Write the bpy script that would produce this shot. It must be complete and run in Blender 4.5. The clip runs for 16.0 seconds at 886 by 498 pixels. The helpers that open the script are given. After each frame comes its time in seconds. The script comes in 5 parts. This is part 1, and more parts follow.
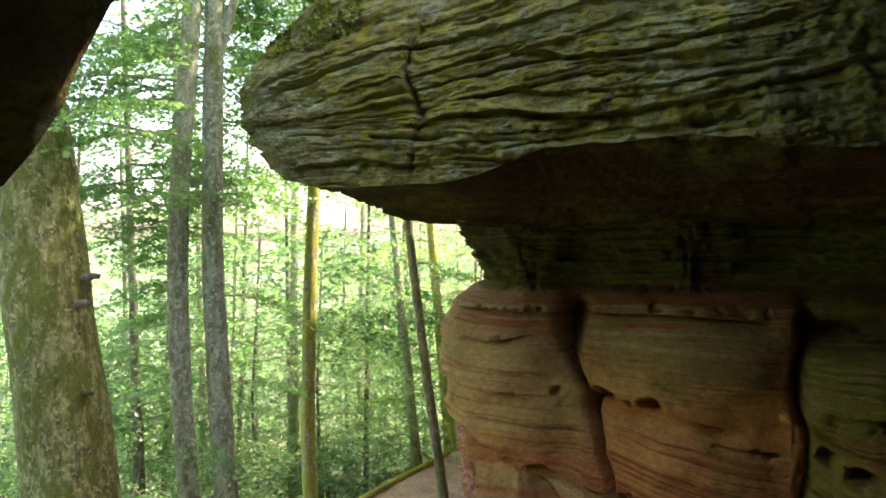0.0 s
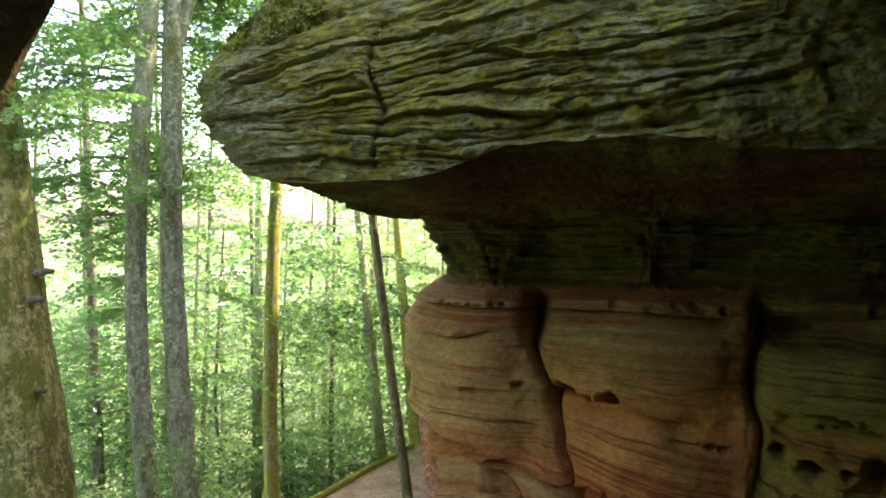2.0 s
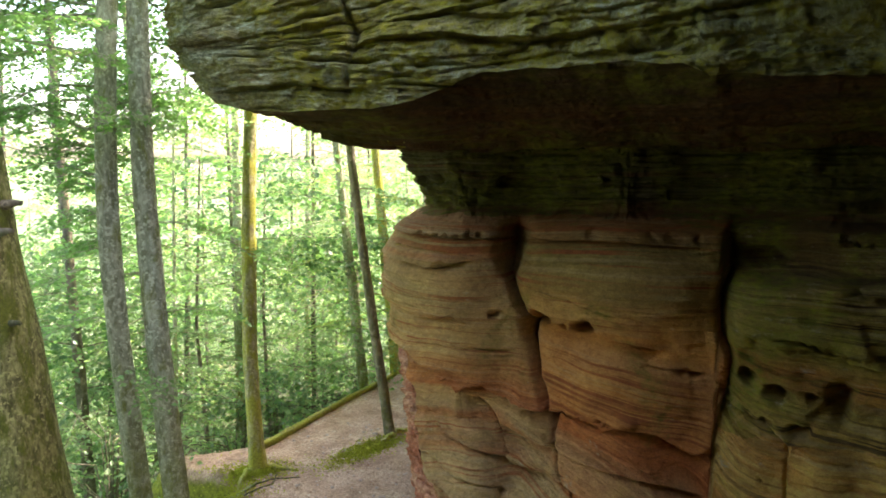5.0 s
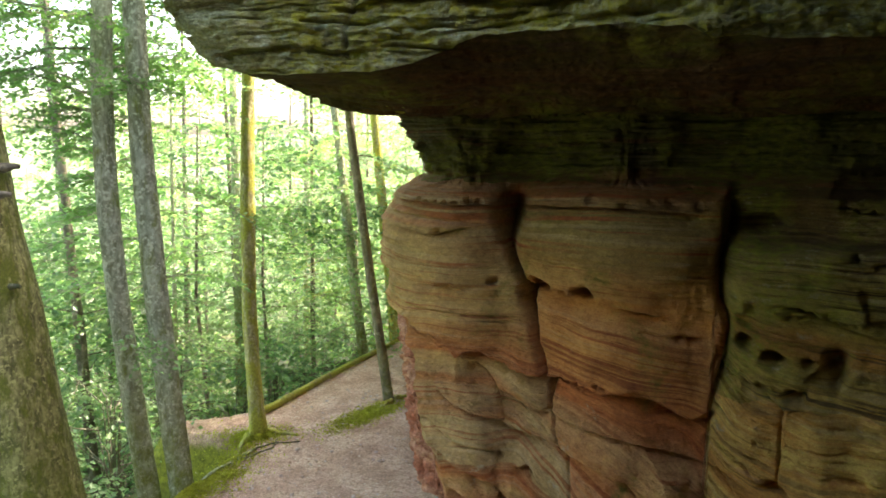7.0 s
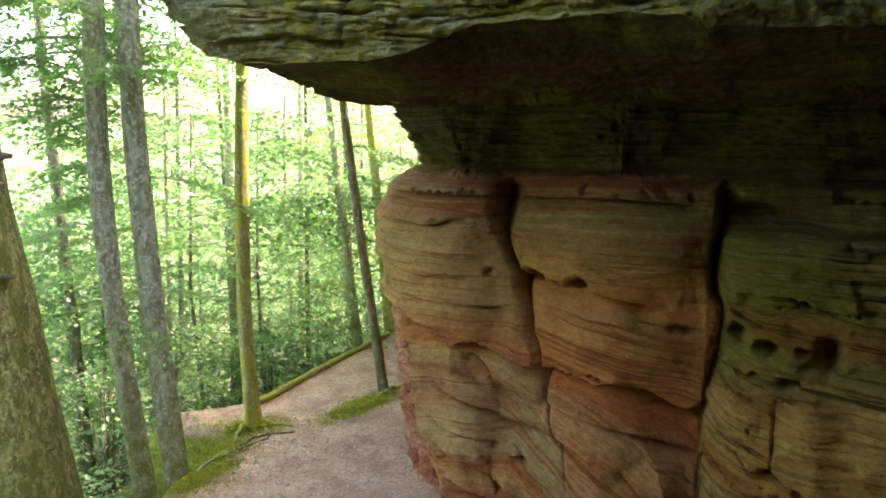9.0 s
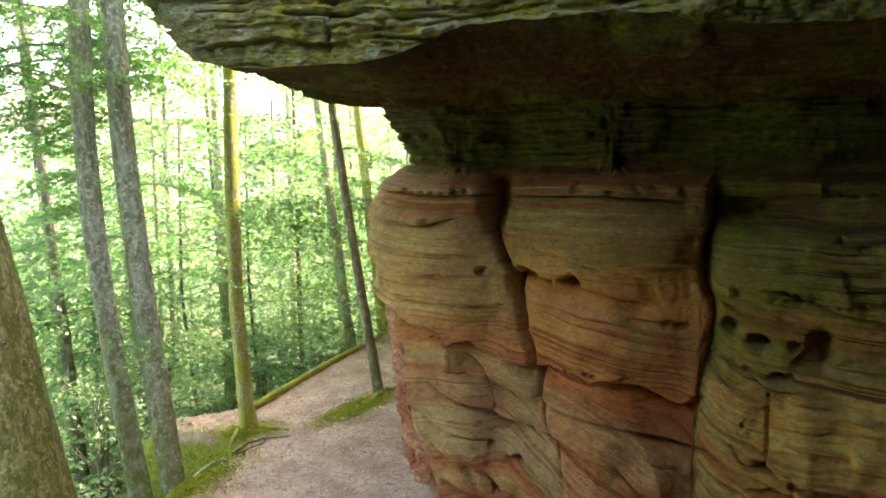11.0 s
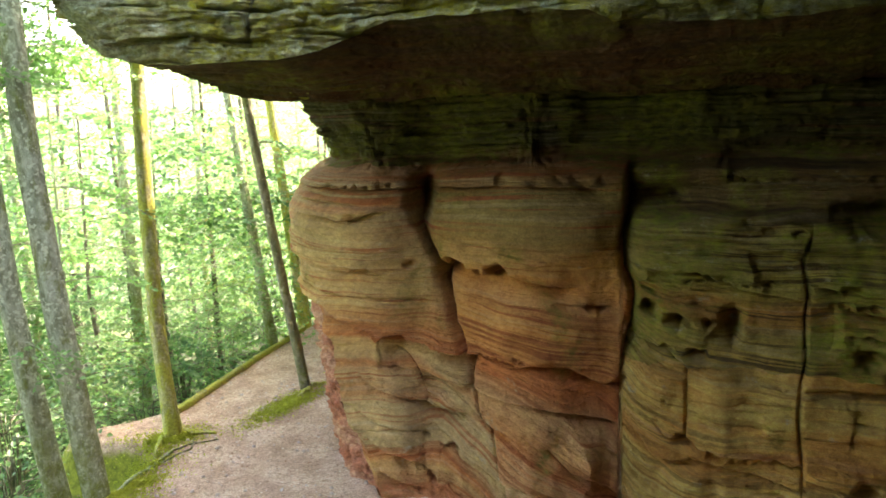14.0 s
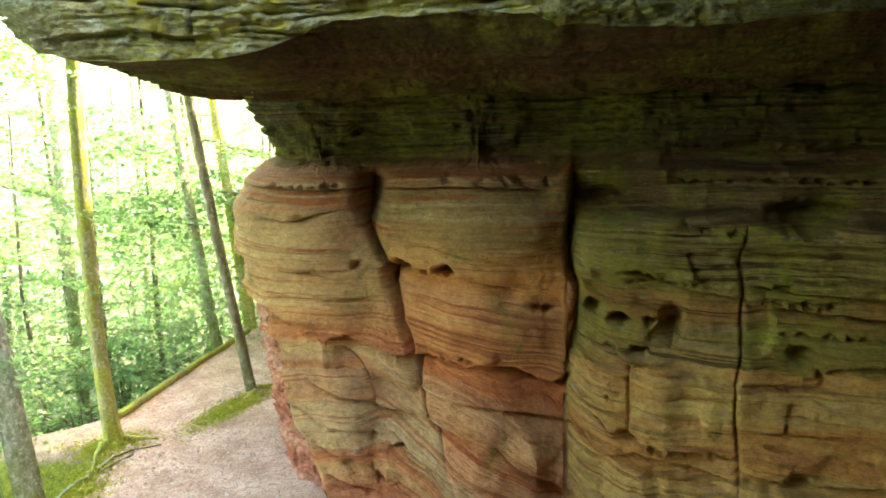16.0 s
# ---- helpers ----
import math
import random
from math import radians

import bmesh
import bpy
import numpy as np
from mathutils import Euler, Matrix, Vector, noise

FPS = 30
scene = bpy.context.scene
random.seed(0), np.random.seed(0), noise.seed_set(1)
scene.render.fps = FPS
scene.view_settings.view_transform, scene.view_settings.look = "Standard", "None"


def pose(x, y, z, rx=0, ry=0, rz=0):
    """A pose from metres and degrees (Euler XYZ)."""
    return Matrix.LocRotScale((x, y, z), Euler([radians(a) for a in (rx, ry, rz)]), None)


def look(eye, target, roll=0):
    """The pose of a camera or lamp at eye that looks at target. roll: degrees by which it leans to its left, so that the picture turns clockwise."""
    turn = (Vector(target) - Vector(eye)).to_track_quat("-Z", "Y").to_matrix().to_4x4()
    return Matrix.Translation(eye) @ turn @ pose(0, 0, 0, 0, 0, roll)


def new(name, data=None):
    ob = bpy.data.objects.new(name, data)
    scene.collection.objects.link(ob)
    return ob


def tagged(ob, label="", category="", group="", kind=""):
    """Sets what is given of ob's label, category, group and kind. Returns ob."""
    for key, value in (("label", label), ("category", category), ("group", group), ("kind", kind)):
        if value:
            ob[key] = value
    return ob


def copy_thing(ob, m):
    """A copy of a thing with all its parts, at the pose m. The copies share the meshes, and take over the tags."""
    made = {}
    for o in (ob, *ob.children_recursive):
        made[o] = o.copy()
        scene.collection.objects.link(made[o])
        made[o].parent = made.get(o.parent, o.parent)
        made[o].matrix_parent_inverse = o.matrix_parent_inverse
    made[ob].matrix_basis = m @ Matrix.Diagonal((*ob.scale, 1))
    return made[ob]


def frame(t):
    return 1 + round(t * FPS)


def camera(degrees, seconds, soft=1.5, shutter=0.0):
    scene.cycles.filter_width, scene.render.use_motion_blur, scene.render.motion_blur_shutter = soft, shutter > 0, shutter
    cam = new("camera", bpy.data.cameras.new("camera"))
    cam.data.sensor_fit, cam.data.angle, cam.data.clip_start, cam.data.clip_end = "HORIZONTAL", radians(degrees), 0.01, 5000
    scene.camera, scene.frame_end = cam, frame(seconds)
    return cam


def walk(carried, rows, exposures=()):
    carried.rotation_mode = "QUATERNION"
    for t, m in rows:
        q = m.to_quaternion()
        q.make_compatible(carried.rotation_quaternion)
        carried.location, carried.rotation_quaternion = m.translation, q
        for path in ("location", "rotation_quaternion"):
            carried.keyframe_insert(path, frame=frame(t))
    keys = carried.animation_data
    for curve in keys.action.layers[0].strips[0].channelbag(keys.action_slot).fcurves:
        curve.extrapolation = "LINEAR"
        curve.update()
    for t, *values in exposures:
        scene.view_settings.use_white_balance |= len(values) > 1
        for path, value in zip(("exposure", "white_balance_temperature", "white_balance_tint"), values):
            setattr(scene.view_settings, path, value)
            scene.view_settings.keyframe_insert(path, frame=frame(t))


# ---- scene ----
EYE = 3.6  # height of the lens over the path
cam = camera(63.0, 16.0, soft=1.7)
PATH = [
    (0, 0.01, -0.002, 0.008, 0, 0, 0),
    (0.5, 0.014, -0.007, 0.007, 0.044, -0.104, -0.756),
    (1, 0.029, -0.003, 0.021, -0.07, -0.323, -1.522),
    (1.5, 0.051, -0.006, 0.042, -0.287, -0.329, -2.043),
    (2, 0.084, -0.001, 0.072, -0.824, -0.32, -2.384),
    (2.5, 0.075, -0.001, 0.064, -1.403, -0.355, -2.927),
    (3, 0.103, -0.003, 0.065, -2.273, -0.339, -3.252),
    (3.5, 0.128, 0.006, 0.053, -3.194, -0.32, -3.513),
    (4, 0.143, 0.004, 0.044, -4.132, -0.201, -3.721),
    (4.5, 0.147, 0.007, 0.04, -4.989, -0.087, -3.781),
    (5, 0.156, 0.016, 0.04, -6.059, -0.164, -3.672),
    (7.5, 0.154, 0.01, -0.045, -8.427, -0.387, -3.768),
    (8, 0.146, 0.009, -0.053, -8.61, -0.296, -3.956),
    (8.5, 0.16, 0.014, -0.048, -8.784, -0.256, -3.989),
    (9, 0.153, 0.01, -0.05, -8.821, -0.353, -4.152),
    (11.5, 0.101, 0.017, 0.007, -9.14, 1.108, -5.567),
    (12, 0.035, 0.017, 0.053, -9.47, 1.1, -6.375),
    (12.5, 0.001, 0.011, 0.057, -9.681, 1.065, -7.428),
    (13, -0.022, 0.021, 0.073, -9.96, 1.381, -9.314),
    (13.5, -0.062, 0.018, 0.088, -10.236, 1.396, -11.113),
    (14, -0.053, 0.019, 0.077, -10.353, 1.623, -12.494),
    (14.5, -0.056, 0.009, 0.085, -10.421, 0.936, -13.318),
    (15, -0.064, 0.004, 0.085, -10.407, 1.162, -14.597),
    (15.5, -0.047, -0.003, 0.083, -10.436, 0.897, -15.514),
    (16, -0.058, 0.002, 0.097, -10.552, 1.098, -16.646),
]
EXPOSURE = [(0.0, 3.14, 7400, 18), (5.0, 3.38, 7400, 18), (9.0, 3.58, 7400, 18), (13.0, 3.94, 7400, 18), (14.5, 4.20, 7400, 18), (16.0, 4.62, 7400, 18)]
walk(cam, [(t, pose(x, y, z + EYE, 90 + p, r, w)) for t, x, y, z, p, r, w in PATH], EXPOSURE)

# ---- daylight ----
SUN_EL, SUN_AZ = radians(52), radians(66)  # azimuth from +y towards +x
world = bpy.data.worlds.new("sky")
scene.world = world
world.use_nodes = True
wt = world.node_tree
sky = wt.nodes.new("ShaderNodeTexSky")
sky.sky_type, sky.sun_disc = "NISHITA", False
sky.sun_elevation, sky.sun_rotation = SUN_EL, SUN_AZ
sky.air_density, sky.dust_density, sky.ozone_density = 1.0, 4.0, 1.0
wt.nodes["Background"].inputs["Strength"].default_value = 0.12
wt.links.new(sky.outputs[0], wt.nodes["Background"].inputs[0])
sun_data = bpy.data.lights.new("sun", "SUN")
sun_data.energy, sun_data.angle, sun_data.color = 1.4, radians(1.5), (1.0, 0.95, 0.86)
sun = new("sun", sun_data)
sd = Vector((math.sin(SUN_AZ) * math.cos(SUN_EL), math.cos(SUN_AZ) * math.cos(SUN_EL), math.sin(SUN_EL)))
sun.matrix_world = look(sd * 60, (0, 0, 0))


# ---- noise for shaping ----
PERM = np.random.RandomState(7).permutation(512)
GRAD = np.random.RandomState(8).normal(size=(512, 3))
GRAD /= np.linalg.norm(GRAD, axis=1)[:, None]


def gn(x, y, z=0.0):
    """Gradient noise on arrays, about -0.7 to 0.7."""
    x, y, z = np.broadcast_arrays(np.asarray(x, float), np.asarray(y, float), np.asarray(z, float))
    xi, yi, zi = np.floor(x).astype(int), np.floor(y).astype(int), np.floor(z).astype(int)
    xf, yf, zf = x - xi, y - yi, z - zi
    u, v, w = (a * a * a * (a * (a * 6 - 15) + 10) for a in (xf, yf, zf))
    out = 0.0
    for dx in (0, 1):
        for dy in (0, 1):
            for dz in (0, 1):
                g = GRAD[PERM[(PERM[(PERM[(xi + dx) & 511] + yi + dy) & 511] + zi + dz) & 511]]
                dot = g[..., 0] * (xf - dx) + g[..., 1] * (yf - dy) + g[..., 2] * (zf - dz)
                out = out + dot * (u if dx else 1 - u) * (v if dy else 1 - v) * (w if dz else 1 - w)
    return out


def fbm(x, y, z=0.0, octaves=4):
    out, amp = 0.0, 1.0
    for k in range(octaves):
        out = out + amp * gn(x * 2**k + 17.3 * k, y * 2**k - 9.1 * k, z * 2**k)
        amp *= 0.5
    return out


def smooth(a, b, x):
    t = np.clip((x - a) / (b - a), 0, 1)
    return t * t * (3 - 2 * t)


def spline(points, n):
    """Catmull-Rom curve through plan points, at n places evenly spaced along it."""
    p = np.array(points, float)
    p = np.vstack([2 * p[0] - p[1], p, 2 * p[-1] - p[-2]])
    dense = []
    for i in range(1, len(p) - 2):
        t = np.linspace(0, 1, 60, endpoint=False)[:, None]
        dense.append(0.5 * (2 * p[i] + (p[i + 1] - p[i - 1]) * t + (2 * p[i - 1] - 5 * p[i] + 4 * p[i + 1] - p[i + 2]) * t**2
                            + (3 * p[i] - p[i - 1] - 3 * p[i + 1] + p[i + 2]) * t**3))
    dense = np.vstack(dense + [p[-2:-1]])
    far = np.r_[0, np.cumsum(np.linalg.norm(np.diff(dense, axis=0), axis=1))]
    s = np.linspace(0, far[-1], n)
    xy = np.stack([np.interp(s, far, dense[:, 0]), np.interp(s, far, dense[:, 1])], 1)
    d = np.gradient(xy, s, axis=0)
    d /= np.linalg.norm(d, axis=1)[:, None]
    return s, xy, np.stack([d[:, 1], -d[:, 0]], 1)


def grid_mesh(name, co, material, bed=None):
    """A mesh over a grid of points, rows x columns x 3; bed: the level of each point in the layered rock."""
    r, c = co.shape[:2]
    idx = np.arange(r * c).reshape(r, c)
    quads = np.stack([idx[:-1, :-1], idx[:-1, 1:], idx[1:, 1:], idx[1:, :-1]], -1).reshape(-1, 4)
    me = raw_mesh(name, co.reshape(-1, 3), quads, material)
    level = me.attributes.new("bed", "FLOAT", "POINT")
    level.data.foreach_set("value", np.asarray(co[..., 2] if bed is None else bed, np.float32).ravel())
    return me


def raw_mesh(name, verts, quads, material, shade=True):
    me = bpy.data.meshes.new(name)
    n, k = len(quads), quads.shape[1]
    me.vertices.add(len(verts))
    me.vertices.foreach_set("co", np.asarray(verts, np.float32).ravel())
    me.loops.add(n * k)
    me.loops.foreach_set("vertex_index", quads.astype(np.int32).ravel())
    me.polygons.add(n)
    me.polygons.foreach_set("loop_start", np.arange(0, n * k, k, dtype=np.int32))
    me.polygons.foreach_set("use_smooth", np.full(n, shade))
    me.update(calc_edges=True)
    me.materials.append(material)
    return me


def empty_thing(name, label, category, at=(0, 0, 0), group="", kind=""):
    ob = new(name)
    ob.location = at
    ob.empty_display_size = 0.1
    return tagged(ob, label, category, group, kind)


def child(name, me, parent, label=""):
    ob = new(name, me)
    ob.parent = parent
    ob.matrix_parent_inverse = Matrix.Translation(-Vector(parent.location))
    return tagged(ob, label) if label else ob


# ---- materials ----
def material(name):
    m = bpy.data.materials.new(name)
    m.use_nodes = True
    nt = m.node_tree
    return m, nt, nt.nodes["Principled BSDF"]


def node(nt, kind, **sets):
    n = nt.nodes.new(kind)
    for k, v in sets.items():
        n.inputs[k.replace("_", " ")].default_value = v
    return n


def coords(nt, scale=(1, 1, 1)):
    tc = nt.nodes.new("ShaderNodeTexCoord")
    mp = nt.nodes.new("ShaderNodeMapping")
    mp.inputs["Scale"].default_value = scale
    nt.links.new(tc.outputs["Object"], mp.inputs["Vector"])
    return mp.outputs[0]


def tex(nt, vec, scale, detail=5.0, rough=0.6, distort=0.0):
    n = node(nt, "ShaderNodeTexNoise", Scale=scale, Detail=detail, Roughness=rough, Distortion=distort)
    nt.links.new(vec, n.inputs["Vector"])
    return n.outputs["Fac"]


def ramp(nt, fac, *stops):
    n = nt.nodes.new("ShaderNodeValToRGB")
    el = n.color_ramp.elements
    while len(el) < len(stops):
        el.new(0.5)
    for e, (p, c) in zip(el, stops):
        e.position = p
        e.color = (*c, 1) if len(c) == 3 else c
    nt.links.new(fac, n.inputs[0])
    return n.outputs[0]


def mask(nt, fac, a, b):
    n = nt.nodes.new("ShaderNodeMapRange")
    n.inputs[1].default_value, n.inputs[2].default_value = a, b
    nt.links.new(fac, n.inputs[0])
    return n.outputs[0]


def mix(nt, fac, a, b, mode="MIX"):
    n = nt.nodes.new("ShaderNodeMix")
    n.data_type, n.blend_type = "RGBA", mode
    for v, i in ((fac, 0), (a, 6), (b, 7)):
        if isinstance(v, (tuple, float, int)):
            n.inputs[i].default_value = v if not isinstance(v, tuple) else (*v, 1)
        else:
            nt.links.new(v, n.inputs[i])
    return n.outputs[2]


def maths(nt, op, a, b=0.0):
    n = nt.nodes.new("ShaderNodeMath")
    n.operation = op
    for i, v in enumerate((a, b)):
        if isinstance(v, (int, float)):
            n.inputs[i].default_value = v
        else:
            nt.links.new(v, n.inputs[i])
    return n.outputs[0]


def axis(nt, vec, which):
    n = nt.nodes.new("ShaderNodeSeparateXYZ")
    nt.links.new(vec, n.inputs[0])
    return n.outputs[which]


def bump(nt, bsdf, height, strength, distance):
    n = node(nt, "ShaderNodeBump", Strength=strength, Distance=distance)
    nt.links.new(height, n.inputs["Height"])
    nt.links.new(n.outputs[0], bsdf.inputs["Normal"])


def bed_coords(nt, across, along, warp=0.22):
    """Coordinates that follow wavy, slightly dipping beds."""
    tc = nt.nodes.new("ShaderNodeTexCoord")
    sep = nt.nodes.new("ShaderNodeSeparateXYZ")
    nt.links.new(tc.outputs["Object"], sep.inputs[0])
    wave = tex(nt, tc.outputs["Object"], 0.55, 3, 0.5)
    level = nt.nodes.new("ShaderNodeAttribute")
    level.attribute_name = "bed"
    z = maths(nt, "ADD", level.outputs["Fac"], maths(nt, "MULTIPLY", maths(nt, "SUBTRACT", wave, 0.5), warp))
    com = nt.nodes.new("ShaderNodeCombineXYZ")
    for k in (0, 1):
        nt.links.new(maths(nt, "MULTIPLY", sep.outputs[k], across), com.inputs[k])
    nt.links.new(maths(nt, "MULTIPLY", z, along), com.inputs[2])
    return com.outputs[0]


def rock_material(name, palette, line, algae, algae_amount, lichen, lichen_amount, bands=3.0, relief=0.03, column=(), lines=0.85, drift=0.0, mottled=0.3, shade_side=()):
    """Bedded sandstone: broad colour beds, thin dark laminae, grain, green algae and pale lichen."""
    m, nt, b = material(name)
    obj = coords(nt)
    big = tex(nt, bed_coords(nt, 0.35, bands), 1.0, 5, 0.55, 0.5)
    fine = tex(nt, bed_coords(nt, 0.3, 24.0), 1.0, 3, 0.6, 0.2)
    tone = maths(nt, "ADD", maths(nt, "MULTIPLY", big, 0.78), maths(nt, "MULTIPLY", fine, 0.22))
    col = ramp(nt, tone, *palette)
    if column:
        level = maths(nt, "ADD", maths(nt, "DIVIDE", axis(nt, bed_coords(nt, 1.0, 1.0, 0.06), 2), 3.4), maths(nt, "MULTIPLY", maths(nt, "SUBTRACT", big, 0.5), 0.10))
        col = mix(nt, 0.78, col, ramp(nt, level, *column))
    where = mask(nt, tex(nt, bed_coords(nt, 0.4, 2.2), 1.3, 3, 0.5), 0.38, 0.54)
    thin = mask(nt, fine, 0.53, 0.585)
    pale = maths(nt, "MULTIPLY", mask(nt, fine, 0.45, 0.38), where)
    col = mix(nt, maths(nt, "MULTIPLY", pale, 0.22), col, lichen)
    col = mix(nt, maths(nt, "MULTIPLY", maths(nt, "MULTIPLY", thin, where), lines), col, line)
    grain = tex(nt, obj, 75, 3, 0.7)
    col = mix(nt, 0.4, col, ramp(nt, grain, (0.3, (0.28, 0.28, 0.28)), (0.7, (0.76, 0.76, 0.76))), "OVERLAY")
    blotch = tex(nt, obj, 3.2, 6, 0.7, 0.3)
    col = mix(nt, 0.45, col, ramp(nt, blotch, (0.3, (0.27, 0.25, 0.22)), (0.7, (0.74, 0.74, 0.72))), "OVERLAY")
    mottle = tex(nt, bed_coords(nt, 1.0, 1.5), 13, 6, 0.78)
    col = mix(nt, mottled, col, ramp(nt, mottle, (0.36, (0.10, 0.10, 0.10)), (0.5, (0.46, 0.46, 0.46)), (0.64, (0.86, 0.86, 0.86))), "OVERLAY")
    wide = tex(nt, obj, 0.9, 7, 0.65, 0.5)
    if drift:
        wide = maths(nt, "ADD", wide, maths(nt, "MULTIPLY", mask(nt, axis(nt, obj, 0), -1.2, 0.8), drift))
    am = mask(nt, wide, 0.64 - 0.3 * algae_amount, 0.74 - 0.22 * algae_amount)
    speck = tex(nt, bed_coords(nt, 1.0, 2.5), 8, 5, 0.7)
    am = maths(nt, "MULTIPLY", am, mask(nt, speck, 0.34, 0.62))
    col = mix(nt, am, col, ramp(nt, tex(nt, obj, 6, 5, 0.7), (0.3, algae[0]), (0.7, algae[1])))
    lm = maths(nt, "MULTIPLY", mask(nt, tex(nt, bed_coords(nt, 1, 2), 2.6, 7, 0.7), 0.66 - 0.25 * lichen_amount, 0.7),
               mask(nt, tex(nt, obj, 20, 4, 0.7), 0.38, 0.6))
    col = mix(nt, lm, col, lichen)
    # shade towards +x, put into the colour with a ragged edge
    if shade_side:
        (x0, x1), dark = shade_side
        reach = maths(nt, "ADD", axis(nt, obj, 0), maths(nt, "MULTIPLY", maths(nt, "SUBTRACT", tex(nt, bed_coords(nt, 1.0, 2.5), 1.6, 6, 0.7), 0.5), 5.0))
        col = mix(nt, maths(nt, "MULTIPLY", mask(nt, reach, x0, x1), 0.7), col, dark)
    nt.links.new(col, b.inputs["Base Color"])
    b.inputs["Roughness"].default_value = 0.9
    b.inputs["Specular IOR Level"].default_value = 0.25
    h = maths(nt, "ADD", fine, maths(nt, "MULTIPLY", tex(nt, obj, 26, 6, 0.72), 1.0))
    h = maths(nt, "ADD", h, maths(nt, "MULTIPLY", tex(nt, bed_coords(nt, 1.5, 5.0), 6, 5, 0.7), 0.8))
    h = maths(nt, "ADD", h, maths(nt, "MULTIPLY", tex(nt, bed_coords(nt, 1.0, 9.0), 2.5, 6, 0.75), 0.8))
    bump(nt, b, h, 0.9, relief * 1.4)
    return m


RED = [(0.30, (0.389, 0.080, 0.018)), (0.41, (0.529, 0.185, 0.049)), (0.47, (0.518, 0.256, 0.080)), (0.54, (0.475, 0.273, 0.092)), (0.60, (0.529, 0.220, 0.061)), (0.72, (0.583, 0.353, 0.134))]
OCHRE = [(0.30, (0.204, 0.065, 0.013)), (0.40, (0.353, 0.180, 0.036)), (0.48, (0.204, 0.144, 0.026)), (0.54, (0.371, 0.173, 0.039)), (0.62, (0.278, 0.187, 0.039)), (0.72, (0.435, 0.267, 0.078))]
TAN = [(0.30, (0.42, 0.145, 0.030)), (0.42, (0.65, 0.335, 0.075)), (0.50, (0.62, 0.41, 0.105)), (0.58, (0.56, 0.285, 0.065)), (0.72, (0.70, 0.50, 0.155))]
GREY = [(0.30, (0.11, 0.085, 0.035)), (0.42, (0.23, 0.20, 0.085)), (0.50, (0.33, 0.315, 0.16)), (0.58, (0.34, 0.36, 0.21)), (0.72, (0.56, 0.60, 0.41))]
# red-brown of the undersides, lowered to hold their shade in the colour
SHADED_BROWN = [(0.3, (0.04, 0.018, 0.007)), (0.45, (0.085, 0.037, 0.013)), (0.55, (0.06, 0.048, 0.010)), (0.7, (0.15, 0.11, 0.025))]
ALGAE = ((0.08, 0.10, 0.012), (0.22, 0.21, 0.025))
MOSSY = ((0.10, 0.11, 0.010), (0.52, 0.47, 0.035))


def beds(*levels):
    """Colours at heights up the wall, as stops of a ramp 3.4 m high."""
    return [(z / 3.4, c) for z, c in levels]


OLIVE_TAN, SAND, RUST = (0.51, 0.345, 0.145), (0.58, 0.355, 0.125), (0.52, 0.15, 0.04)
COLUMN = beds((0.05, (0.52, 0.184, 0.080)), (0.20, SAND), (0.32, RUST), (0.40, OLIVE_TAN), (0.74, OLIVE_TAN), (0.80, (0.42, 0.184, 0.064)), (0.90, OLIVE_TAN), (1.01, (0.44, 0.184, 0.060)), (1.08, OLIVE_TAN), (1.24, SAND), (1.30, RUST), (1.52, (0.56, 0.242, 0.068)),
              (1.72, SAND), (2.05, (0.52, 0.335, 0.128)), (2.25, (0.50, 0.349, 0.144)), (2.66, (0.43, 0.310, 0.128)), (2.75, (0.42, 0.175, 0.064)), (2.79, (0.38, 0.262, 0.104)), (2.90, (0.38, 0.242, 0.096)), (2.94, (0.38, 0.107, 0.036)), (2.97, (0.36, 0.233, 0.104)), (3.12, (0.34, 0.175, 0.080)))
# bed hues; foot lightened and top darkened in place of the light's falloff
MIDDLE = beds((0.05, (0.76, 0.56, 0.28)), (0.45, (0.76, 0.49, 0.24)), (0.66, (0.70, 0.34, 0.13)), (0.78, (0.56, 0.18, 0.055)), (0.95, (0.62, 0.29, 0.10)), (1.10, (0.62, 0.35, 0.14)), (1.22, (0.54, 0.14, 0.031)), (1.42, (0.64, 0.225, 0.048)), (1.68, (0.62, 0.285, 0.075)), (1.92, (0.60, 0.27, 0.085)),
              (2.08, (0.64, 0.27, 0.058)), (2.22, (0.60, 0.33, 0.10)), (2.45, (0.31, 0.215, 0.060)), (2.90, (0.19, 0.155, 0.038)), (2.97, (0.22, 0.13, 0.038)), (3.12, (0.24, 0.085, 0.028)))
m_red = rock_material("red_sandstone", RED, (0.36, 0.10, 0.028), ALGAE, 0.28, (0.56, 0.45, 0.27), 0.1, column=COLUMN)
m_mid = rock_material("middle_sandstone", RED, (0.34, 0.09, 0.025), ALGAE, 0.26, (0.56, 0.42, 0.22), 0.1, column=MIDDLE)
RUBBLE = [(0.30, (0.34, 0.10, 0.045)), (0.45, (0.52, 0.20, 0.10)), (0.55, (0.62, 0.33, 0.19)), (0.70, (0.44, 0.14, 0.06))]
m_rubble = rock_material("crumbling_red_sandstone", RUBBLE, (0.34, 0.10, 0.05), ALGAE, 0.1, (0.66, 0.48, 0.36), 0.15, 5.0, lines=0.3, mottled=0.6)
m_tan = rock_material("tan_sandstone", TAN, (0.20, 0.09, 0.03), ALGAE, 0.12, (0.52, 0.44, 0.27), 0.2, lines=0.5)
